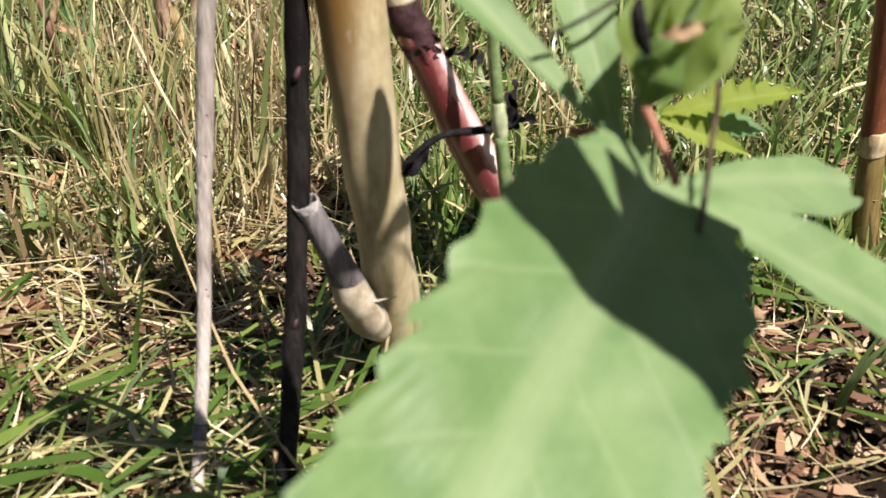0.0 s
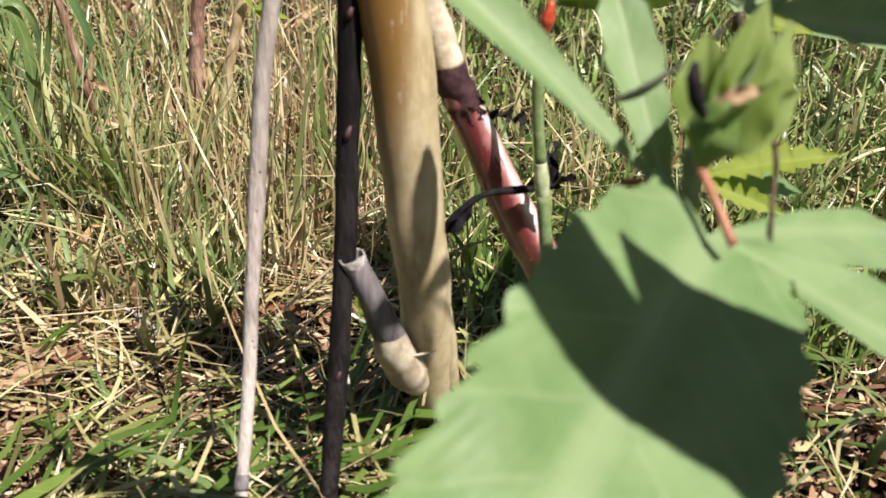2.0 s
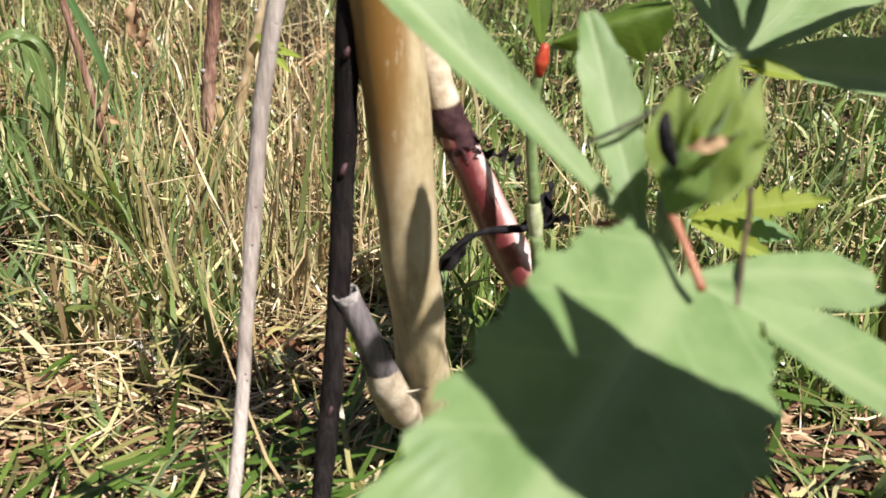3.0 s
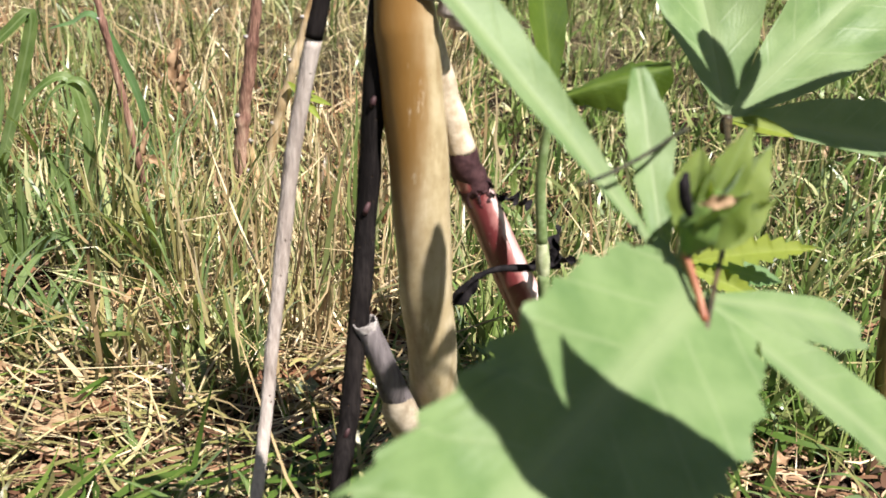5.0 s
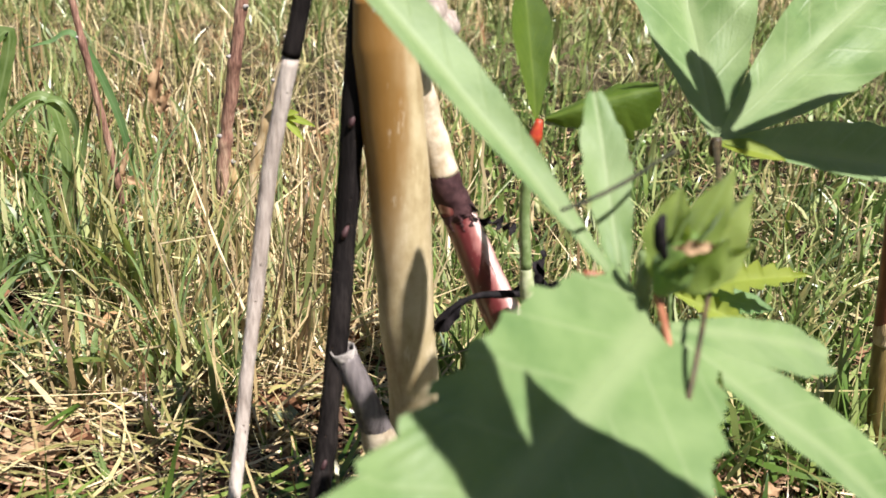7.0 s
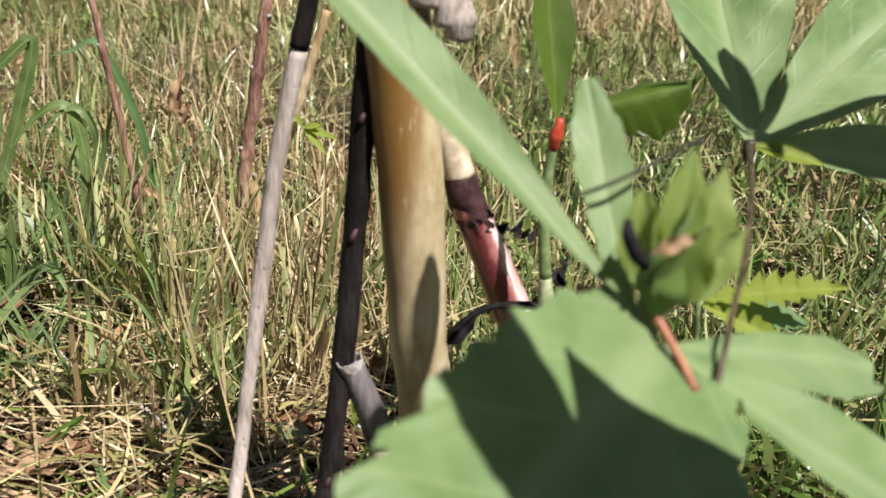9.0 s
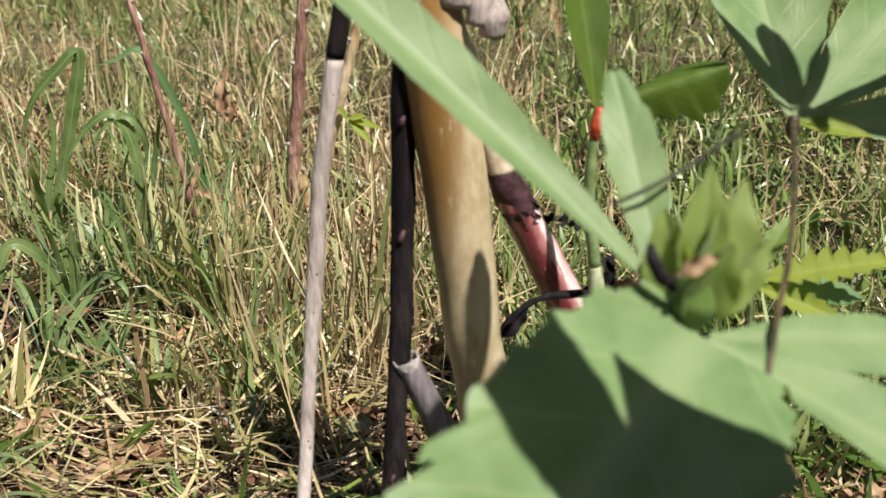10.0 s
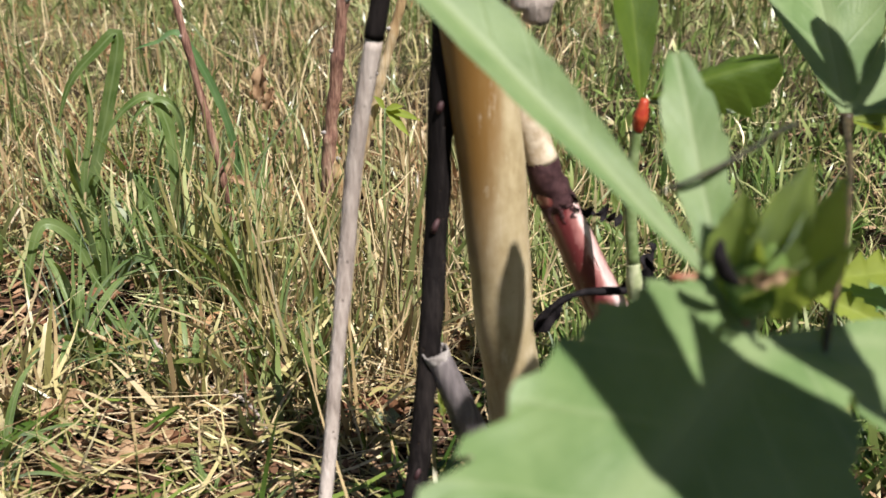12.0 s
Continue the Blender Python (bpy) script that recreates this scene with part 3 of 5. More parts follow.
upright("floor_sprouts", 420, 0.42, 0.68, 0.012, 0.05, 0.0014, 0.0042, M_FRESH, "small green grass sprouts in the litter", 0.6, 1.6, -0.1, 31.0, 1.5)
upright("short_green_grass", 25000, 0.55, 3.4, 0.02, 0.08, 0.0017, 0.0064, M_LUSH, "short green grass growing from soil", 0.95, 1.6, -0.4, 12.0, 1.35, right_side)
upright("fading_tangle", 3000, 0.58, 3.4, 0.02, 0.08, 0.0011, 0.0036, M_MIXED, "short fading grass tangled through the green", 1.1, 1.2, -0.3, 41.0, 1.4, right_side)
upright("far_green_grass", 12000, 1.9, 9.0, 0.04, 0.13, 0.003, 0.008, M_GREEN, "far green grass", 0.8, 1.3, -0.6, 51.0, 1.5, seg=3)
upright("far_grass", 22000, 2.2, 9.0, 0.05, 0.15, 0.003, 0.008, M_MIXED, "far field of half-dry grass", 0.6, 1.3, -0.6, 3.0, 1.5, seg=3)
upright("far_dry_grass", 17000, 2.2, 9.0, 0.05, 0.16, 0.003, 0.007, M_DRY, "far pale dry grass", 0.6, 1.2, -0.6, 6.0, 1.5, seg=3)


def straw_clump(x, y, n, tall, wide):
    """A bunch of old pale stalks standing close together."""
    r = np.abs(rng.normal(0, wide, n))
    a = rng.random(n) * 2 * np.pi
    return strips("straw_clump", x + r * np.cos(a), y + r * np.sin(a), np.zeros(n), a, tall * (0.5 + 0.5 * rng.random(n)), 0.0014 + 0.0020 * rng.random(n) ** 1.5,
                  np.abs(rng.normal(0.08, 0.22, n)), rng.random(n) * 0.45, M_MIXED, 6, rng.random(n) * 2 * np.pi, "bunch of pale dry grass stalks", "grass")


for at_x, at_y, stalks, tall, wide in ((-0.165, 0.715, 42, 0.17, 0.022), (-0.235, 0.76, 26, 0.16, 0.018), (-0.115, 0.77, 24, 0.14, 0.02)):
    straw_clump(at_x, at_y, stalks, tall, wide)


def around(name, n, hmin, hmax, wmin, wmax, material, label):
    """Grass of the same field on every side of the place."""
    r = 0.34 + 5.9 * rng.random(n) ** 1.35
    a = rng.random(n) * 2 * np.pi
    x, y = r * np.cos(a), 0.2 + r * np.sin(a)
    inside = (y > 0.1) & (x > -0.62 * y - 0.1) & (x < 0.52 * y + 0.1)
    x, y = x[~inside], y[~inside]
    m = len(x)
    return strips(name, x, y, np.zeros(m), rng.random(m) * 2 * np.pi, hmin + (hmax - hmin) * rng.random(m), wmin + (wmax - wmin) * rng.random(m),
                  rng.normal(0, 0.6, m), rng.random(m) * 1.2, material, 3, rng.random(m) * 2 * np.pi, label)


around("surrounding_grass", 52000, 0.03, 0.12, 0.003, 0.009, M_GREEN, "green grass of the surrounding field")
around("surrounding_straw", 46000, 0.03, 0.12, 0.003, 0.008, M_DRY, "dry straw of the surrounding field")


def soil_crumbs(n):
    """Small dark clods and crumbs of earth."""
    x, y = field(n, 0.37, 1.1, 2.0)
    size = 0.0012 + 0.0042 * rng.random(n) ** 2.5
    shape = np.array([(1, 0, 0), (0, 1, 0), (-1, 0, 0), (0, -1, 0), (0, 0, 1), (0, 0, -1)], float)
    verts = shape[None] * (0.6 + 0.8 * rng.random((n, 6, 1))) + rng.normal(0, 0.25, (n, 6, 3))
    verts = verts * size[:, None, None] + np.stack([x, y, size * 0.6 + 0.001 + mound(x, y)], -1)[:, None]
    tri = np.array([(0, 1, 4), (1, 2, 4), (2, 3, 4), (3, 0, 4), (1, 0, 5), (2, 1, 5), (3, 2, 5), (0, 3, 5)])
    faces = (tri[None] + 6 * np.arange(n)[:, None, None]).reshape(-1, 3)
    me = bpy.data.meshes.new("soil_crumbs")
    me.from_pydata(verts.reshape(-1, 3).tolist(), [], faces.tolist())
    me.materials.append(M_CRUMB)
    return tagged(new("soil_crumbs", me), "dark crumbs and clods of soil", "soil", kind="stuff")


soil_crumbs(5000)


# ---- the cut stalk ----
def cut_stalk():
    at = (0.040, 0.45, 0.0)
    t = thing("cut_plant_stalk", at, "thick pale cut plant stalk with red side branch and hollow stub", "plant stalk")
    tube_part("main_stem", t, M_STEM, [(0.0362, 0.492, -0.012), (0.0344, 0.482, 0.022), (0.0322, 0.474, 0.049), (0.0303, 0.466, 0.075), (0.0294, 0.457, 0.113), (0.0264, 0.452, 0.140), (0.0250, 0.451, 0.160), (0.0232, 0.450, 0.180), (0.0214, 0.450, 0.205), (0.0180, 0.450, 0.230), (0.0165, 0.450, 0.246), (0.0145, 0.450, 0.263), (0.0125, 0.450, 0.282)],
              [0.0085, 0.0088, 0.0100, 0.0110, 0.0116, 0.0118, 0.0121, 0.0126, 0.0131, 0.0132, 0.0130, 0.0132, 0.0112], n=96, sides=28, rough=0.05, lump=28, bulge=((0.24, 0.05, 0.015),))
    tube_part("ridge", t, M_STEM, [(0.0445, 0.492, -0.010), (0.0425, 0.478, 0.035), (0.0400, 0.466, 0.080), (0.0362, 0.456, 0.122)], [0.0045, 0.0045, 0.004, 0.001], n=24, sides=12, rough=0.1, lump=60)
    path = [(0.0310, 0.4625, 0.232), (0.0347, 0.464, 0.221), (0.0412, 0.466, 0.199), (0.0505, 0.470, 0.1775), (0.0610, 0.475, 0.1525), (0.0765, 0.480, 0.1210), (0.0840, 0.484, 0.1064), (0.106, 0.495, 0.060)]
    girth = [0.0054, 0.0058, 0.0066, 0.0076, 0.0083, 0.0093, 0.0097, 0.0100]
    branch = tube_part("side_branch", t, M_RED, path, girth, "glossy dark red side branch", n=60, sides=24, rough=0.05, lump=70)
    # strip over the branch that carries its painted highlight and dark side
    strip_path = [(0.0455, 0.468, 0.1885)] + path[3:]
    v, f, uv = tube_strip(strip_path, [0.0072] + girth[3:], -45, 142, 0.0003, n=70, cols=18, ragged=0.08, seed=2)
    mesh_object("highlit_bark", v, f, M_HIGHLIT, branch, "glossy red bark with painted pink highlight and dark side", uvs=uv)
    tube_part("dark_band", branch, M_DARKPURPLE, [(0.0383, 0.4650, 0.2085), (0.0412, 0.4660, 0.1990), (0.0462, 0.4682, 0.1880)], [0.0066, 0.0071, 0.0075], "dark purple-brown band", n=18, sides=24, rough=0.10, lump=190)
    for k, (a0, a1) in enumerate(((30, 62), (70, 88), (100, 150))):
        v, f, uv = tube_strip([(0.0445, 0.4672, 0.1915), (0.0462, 0.4681, 0.1876), (0.0482, 0.4690, 0.1830)], [0.0077, 0.0077, 0.0077], a0, a1, 0.0004, n=16, cols=6, ragged=0.8, seed=20 + k, taper=-0.9)
        mesh_object("ragged_edge", v, f, M_DARKPURPLE, branch, "ragged dark lower edge of the band")
    tube_part("branch_collar", t, M_COLLAR, [(0.0190, 0.453, 0.262), (0.0250, 0.4585, 0.246), (0.0300, 0.4620, 0.233), (0.0350, 0.464, 0.2195), (0.0392, 0.4655, 0.2065)], [0.0085, 0.0080, 0.0070, 0.0062, 0.0064], "pale bark where the branch joins", n=30, sides=20, rough=0.12, lump=80)
    tube_part("burl", t, M_BURL, [(0.0270, 0.461, 0.056), (0.0225, 0.4560, 0.065), (0.0185, 0.4510, 0.076), (0.0155, 0.4470, 0.086), (0.0128, 0.4435, 0.097)], [0.0060, 0.0088, 0.0090, 0.0078, 0.0056], "pale swelling under the stub", n=24, sides=20, rough=0.14, lump=90)
    stub = tube_part("stub", t, M_STUB, [(0.0175, 0.449, 0.083), (0.0125, 0.443, 0.099), (0.0070, 0.4375, 0.117), (0.0012, 0.435, 0.1335)], [0.0068, 0.0066, 0.0058, 0.0053], "grey weathered cut stub with a hollow end", n=26, sides=18, rough=0.09, lump=70)
    put_leaf("yellow_scrap", stub, M_LIME, (0.0015, 0.4325, 0.119), (0.0045, 0.4335, 0.101), (0.2, -0.9, 0.2), 0.0026, "tiny yellow dried leaf scrap", fold=0.5, droop=0.2, wave=0.4, twist=1.0, rows=14, cols=2)
    axis = Vector((-0.335, -0.09, 0.94)).normalized()
    u = axis.orthogonal().normalized()
    w = axis.cross(u)
    mouth = Vector((0.0008, 0.4350, 0.1345))
    verts, faces = [], []
    for d, r in ((-0.002, 0.0055), (0.0012, 0.0056), (0.0015, 0.0053), (0.0013, 0.0047), (-0.006, 0.0040)):
        for k in range(20):
            a = 2 * math.pi * k / 20
            chip = 1 + 0.14 * noise.noise(Vector((math.cos(a) * 2, math.sin(a) * 2, r * 900)))
            lift = d + (0.0028 * noise.noise(Vector((math.cos(a) * 1.5, math.sin(a) * 1.5, 7))) if d > 0 else 0)
            verts.append(mouth + axis * lift + (u * math.cos(a) + w * math.sin(a)) * r * chip)
    for i in range(4):
        for k in range(20):
            faces.append((i * 20 + k, i * 20 + (k + 1) % 20, (i + 1) * 20 + (k + 1) % 20, (i + 1) * 20 + k))
    mesh_object("cut_rim", verts, faces, M_RIM, stub, "pale weathered cut rim")
    disc = [mouth + axis * -0.0045 + (u * math.cos(k * math.pi / 8) + w * math.sin(k * math.pi / 8)) * 0.0043 for k in range(16)]
    mesh_object("hollow", disc, [tuple(range(16))], M_DARKCUT, stub, "dark hollow")
    v, f = tube([(0.0095, 0.4455, 0.0850), (0.0135, 0.4418, 0.0840), (0.0205, 0.4450, 0.0815), (0.028, 0.4482, 0.0805), (0.0350, 0.4510, 0.0805)], [0.0002, 0.0006, 0.0005, 0.0007, 0.0002], n=26, sides=8, rough=0.8, lump=260)
    mesh_object("scar", v, f, M_RING, t, "pale leaf scar")
    # ragged grey cut at the top
    for k, (dx, dz, r) in enumerate(((-0.008, 0.280, 0.006), (0.003, 0.284, 0.007), (0.012, 0.277, 0.0055), (0.017, 0.272, 0.005))):
        v, f = tube([(0.020 + dx, 0.446, dz - 0.008), (0.021 + dx, 0.445, dz), (0.022 + dx, 0.446, dz + 0.006)], [r, r * 1.05, r * 0.5], n=9, sides=10, rough=0.35, lump=160, seed=k)
        mesh_object("dry_knob", v, f, M_GREY, t, "grey dried knob")
    return t


def sticks():
    t = thing("dry_stick", (-0.0525, 0.376, 0), "thin grey weathered dry stick standing upright", "stick")
    tube_part("shaft", t, M_GREY, [(-0.0525, 0.376, -0.012), (-0.0485, 0.394, 0.020), (-0.0455, 0.412, 0.055), (-0.0425, 0.424, 0.090), (-0.0405, 0.430, 0.118), (-0.0383, 0.435, 0.142), (-0.0352, 0.442, 0.177), (-0.0312, 0.445, 0.212), (-0.0224, 0.446, 0.2575)],
              [0.0028, 0.0028, 0.0029, 0.0030, 0.0031, 0.0032, 0.0034, 0.0035, 0.0035], n=80, sides=12, rough=0.12, lump=90, seed=3)
    # dark ring painted on for a thin shadow across the shaft
    tube_part("shadow_ring", t, M_STUB, [(-0.0468, 0.4045, 0.0410), (-0.0465, 0.4065, 0.0440), (-0.0462, 0.4080, 0.0470)], [0.00295, 0.0031, 0.00295], "painted shadow ring on the stick", n=8, sides=12, rough=0.1, lump=200)
    tube_part("dark_tip", t, M_BLACK, [(-0.0225, 0.446, 0.2570), (-0.0185, 0.446, 0.2760), (-0.012, 0.446, 0.31)], [0.0037, 0.0037, 0.003], "blackened upper end", n=16, sides=12, rough=0.1, lump=90)
    t = thing("black_stick", (-0.0165, 0.376, 0), "straight blackened dead stem standing beside the stalk", "stick")
    tube_part("shaft", t, M_BLACK, [(-0.0165, 0.376, -0.012), (-0.0120, 0.393, 0.020), (-0.0090, 0.413, 0.055), (-0.0060, 0.428, 0.088), (-0.0038, 0.434, 0.118), (-0.0014, 0.440, 0.150), (-0.0008, 0.447, 0.178), (0.0010, 0.450, 0.215), (0.0028, 0.450, 0.251), (0.0060, 0.450, 0.30)],
              [0.0040, 0.0041, 0.0042, 0.0044, 0.0045, 0.0046, 0.0047, 0.0048, 0.0048, 0.0046], n=80, sides=12, rough=0.16, lump=70, seed=5)
    for k, (x, y, z) in enumerate(((-0.0062, 0.4225, 0.085), (-0.0002, 0.4425, 0.185), (0.0020, 0.4450, 0.232))):
        tube_part("bud_scar", t, M_DARKPURPLE, [(x - 0.001, y + 0.0022, z - 0.003), (x, y - 0.0003, z), (x + 0.001, y + 0.0022, z + 0.003)], [0.0008, 0.0014, 0.0008], "small brown bud scar", n=8, sides=8, rough=0.4, lump=300, seed=k)


def wilted_leaf():
    t = thing("wilted_leaf", (0.04, 0.455, 0.14), "black shrivelled leaf hanging on the red branch", "dead leaf")
    tube_part("stalk", t, M_WILT, [(0.0365, 0.452, 0.1385), (0.0435, 0.452, 0.1475), (0.0545, 0.4545, 0.1545), (0.073, 0.460, 0.155), (0.086, 0.462, 0.1555)], [0.0012, 0.0016, 0.0014, 0.0018, 0.0014], n=26, sides=8, rough=0.3, lump=200)
    put_leaf("blade", t, M_WILT, (0.050, 0.452, 0.1525), (0.0345, 0.450, 0.135), (0.5, -0.8, 0.2), 0.006, fold=1.2, droop=0.1, wave=0.2)
    put_leaf("curl", t, M_WILT, (0.070, 0.460, 0.155), (0.093, 0.462, 0.158), (0.1, -0.9, 0.4), 0.008, fold=1.4, droop=-0.25, wave=0.25, twist=1.2)
    put_leaf("curl", t, M_WILT, (0.082, 0.462, 0.156), (0.089, 0.464, 0.172), (0.4, -0.8, 0.2), 0.006, fold=1.5, droop=0.5, wave=0.3, twist=2.0)
    t = thing("withered_scrap", (0.06, 0.478, 0.18), "ragged black withered leaf scrap on the branch", "dead leaf")
    put_leaf("blade", t, M_WILT, (0.048, 0.464, 0.196), (0.062, 0.470, 0.172), (0.2, -0.8, 0.5), 0.005, fold=1.0, droop=0.2, wave=0.5, twist=0.8, teeth=6, tooth=0.5)
    put_leaf("blade", t, M_WILT, (0.055, 0.467, 0.186), (0.069, 0.474, 0.178), (0.2, -0.8, 0.5), 0.006, fold=1.0, droop=-0.3, wave=0.5, twist=1.4, teeth=5, tooth=0.5)


cut_stalk()
sticks()
wilted_leaf()


# ---- the leafy shoot close to the camera ----
def shoot():
    base = Vector((0.105, 0.275, 0.0))
    t = thing("leafy_shoot", base, "young leafy shoot with lobed grey-green leaves and a bud", "plant")
    tube_part("stem", t, M_STALK, [base, (0.103, 0.278, 0.10), (0.098, 0.280, 0.18), (0.094, 0.280, 0.232), (0.093, 0.282, 0.245)], [0.0035, 0.003, 0.0026, 0.0022, 0.0018], n=30, sides=10, rough=0.05)
    # the broad lobed leaf
    at, tip = Vector((0.095, 0.267, 0.231)), Vector((0.055, 0.195, 0.215))
    v, f, uv = palmate_mesh([(-103, 0.095, 22, 2.0, 12, 2.0), (-140, 0.070, 12, 2.0, 24, 2.0)], fold=0.20, droop=0.07, teeth=34, tooth=0.055, seed=3.0, span=(-160, 118), least=0.005, broad=(0.0295, 0.035, 0.185), steps=520)
    m = frame_of(at, tip, (0.38, -0.40, 0.835))
    leaf = mesh_object("leaf", [m @ Vector(p) for p in v], f, M_BIGLEAF, t, "broad lobed leaf with toothed edges", uvs=uv)
    tube_part("petiole", leaf, M_PETIOLE, [(0.0945, 0.279, 0.222), (0.0955, 0.272, 0.226), (0.095, 0.267, 0.2302)], [0.0010, 0.0009, 0.0009], "reddish leaf stalk", n=12, sides=8)
    # two narrow leaves
    put_leaf("leaf", t, M_BIGLEAF, (0.090, 0.285, 0.232), (-0.012, 0.313, 0.328), (0.45, -0.55, 0.6), 0.0190, "long narrow leaf", fold=0.45, droop=0.02, peak=0.55, wave=0.02, rows=70, teeth=9, tooth=0.05)
    put_leaf("leaf", t, M_BIGLEAF, (0.091, 0.281, 0.226), (0.078, 0.316, 0.279), (0.15, -0.9, 0.35), 0.0155, "narrow blunt leaf", fold=0.22, droop=0.02, peak=0.62, wave=0.02, teeth=6, tooth=0.17, blunt=0.3)
    tube_part("petiole", t, M_PETIOLE, [(0.093, 0.281, 0.232), (0.086, 0.283, 0.236), (0.078, 0.282, 0.237)], [0.0011, 0.0011, 0.0009], "reddish leaf stalk", n=12, sides=8)
    return t, leaf


def shoot_bud(t):
    at = Vector((0.097, 0.279, 0.236))
    v, f = tube([at, at + Vector((0.001, 0.001, 0.006)), at + Vector((0.002, 0.002, 0.013)), at + Vector((0.002, 0.003, 0.018))], [0.0015, 0.0058, 0.0052, 0.0012], n=18, sides=14, rough=0.1, lump=200)
    b = mesh_object("bud", v, f, M_YOUNG, t, "green flower bud with narrow bracts")
    for tip, normal, w in (((0.090, 0.284, 0.262), (-0.5, -0.9, 0.2), 0.0125), ((0.110, 0.285, 0.268), (0.4, -0.8, 0.3), 0.0150), ((0.101, 0.283, 0.272), (0.0, -1.0, 0.2), 0.0110),
                           ((0.115, 0.281, 0.256), (0.6, -0.6, 0.4), 0.0105), ((0.102, 0.290, 0.266), (0.1, -1, 0.3), 0.0120), ((0.104, 0.272, 0.258), (0.1, -1, 0.2), 0.0125)):
        put_leaf("bract", b, M_BRACT, at + Vector((0, 0, 0.001)), tip, normal, w, fold=0.55, droop=0.14, peak=0.5, rows=22, cols=3, wave=0.06, blunt=0.10, teeth=7, tooth=0.08)
    put_leaf("withered_petal", b, M_TANLEAF, at + Vector((-0.004, -0.006, 0.016)), at + Vector((0.005, -0.007, 0.021)), (0, -0.9, 0.4), 0.0035, "withered pinkish tan petal", fold=0.6, droop=0.15, wave=0.3, rows=16, cols=2)
    tube_part("dark_blob", b, M_WILT, [at + Vector((-0.0035, -0.002, 0.011)), at + Vector((-0.0065, -0.003, 0.0145)), at + Vector((-0.0085, -0.003, 0.0185)), at + Vector((-0.0090, -0.002, 0.0215))], [0.0009, 0.0016, 0.0016, 0.0007], "small rounded dark blob on the bud", n=14, sides=12, rough=0.2, lump=160)
    tube_part("bud_stalk", b, M_PETIOLE, [at, (0.102, 0.274, 0.230), (0.106, 0.268, 0.2245)], [0.0012, 0.0010, 0.0011], "red bud stalk", n=12, sides=8)
    return b


SHOOT, BROAD_LEAF = shoot()
BUD = shoot_bud(SHOOT)


# ---- leaves behind the shoot ----
def lobed_plant():
    base = (0.118, 0.322, 0.0)
    t = thing("lobed_leaf_plant", base, "plant with a deeply lobed green leaf on a brown stalk", "plant")
    at = Vector((0.1485, 0.452, 0.2295))
    tube_part("stalk", t, M_BROWNSTALK, [base, (0.108, 0.270, 0.12), (0.1020, 0.2500, 0.180), (0.1025, 0.2535, 0.208), (0.1062, 0.2640, 0.2245), (0.1105, 0.279, 0.2325), (0.1165, 0.300, 0.2375), (0.1310, 0.365, 0.2370), at], [0.0016, 0.0012, 0.0009, 0.0007, 0.0007, 0.0007, 0.0007, 0.0009, 0.0014], n=90, sides=10)
    tube_part("node", t, M_BROWNSTALK, [at - Vector((-0.0005, 0, 0.0055)), at - Vector((0, 0, 0.002)), at + Vector((0, 0, 0.002))], [0.0020, 0.0030, 0.0022], "brown swollen node", n=8, sides=10, rough=0.2, lump=200)
    v, f, uv = palmate_mesh([(-6, 0.150, 31, 1.8, 33, 1.3), (44, 0.170, 21, 1.7, 29, 1.5), (92, 0.120, 22, 1.4, 13, 1.6)], fold=0.34, droop=0.10, seed=8.0, tooth=0.10, teeth=26, steps=420, span=(-41, 106))
    m = frame_of(at, at + Vector((-0.002, 0.046, 0.054)), (0.10, -0.74, 0.66))
    mesh_object("leaf", [m @ Vector(p) for p in v], f, M_BIGLEAF, t, "deeply lobed leaf with pale ribs", uvs=uv)
    put_leaf("leaflet", t, M_LIME, at, at + Vector((0.029, -0.004, -0.003)), (0.1, -0.6, 0.8), 0.009, "yellow-green leaflet", fold=0.3, droop=0.1)


def small_plant():
    base = (0.091, 0.45, 0.0)
    t = thing("red_node_plant", base, "thin green stalk with upright leaves above a red node", "plant")
    tube_part("lower_stalk", t, M_STALK, [base, (0.084, 0.45, 0.10), (0.0775, 0.45, 0.158)], [0.0032, 0.0029, 0.0027], n=24, sides=10, rough=0.05)
    tube_part("joint", t, M_PALEJOINT, [(0.0779, 0.45, 0.155), (0.0770, 0.45, 0.163), (0.0760, 0.45, 0.172)], [0.0026, 0.0033, 0.0025], "pale stalk joint", n=10, sides=10)
    tube_part("upper_stalk", t, M_STALK, [(0.0762, 0.45, 0.170), (0.0735, 0.45, 0.20), (0.0750, 0.45, 0.228)], [0.0026, 0.0023, 0.0018], n=16, sides=10, rough=0.05)
    tube_part("node", t, M_REDDOT, [(0.0750, 0.4495, 0.2235), (0.0758, 0.449, 0.2295), (0.0768, 0.4495, 0.236)], [0.0016, 0.0029, 0.0014], "bright red node", n=10, sides=10, rough=0.2, lump=300)
    put_leaf("leaf", t, M_OLIVE, (0.0757, 0.451, 0.234), (0.068, 0.462, 0.292), (0.40, -0.85, 0.2), 0.019, fold=0.35, droop=0.05, peak=0.6, teeth=5, tooth=0.06)
    put_leaf("leaf", t, M_OLIVE, (0.079, 0.451, 0.236), (0.121, 0.444, 0.2555), (-0.1, -0.75, 0.65), 0.027, fold=-1.1, droop=0.14, peak=0.62, teeth=6, tooth=0.22, blunt=0.25)
    put_leaf("leaf", t, M_PALELEAF, (0.078, 0.452, 0.234), (0.116, 0.472, 0.230), (0.0, -0.5, 0.8), 0.012, "small grey-green leaf", fold=0.3, droop=0.1, peak=0.6)


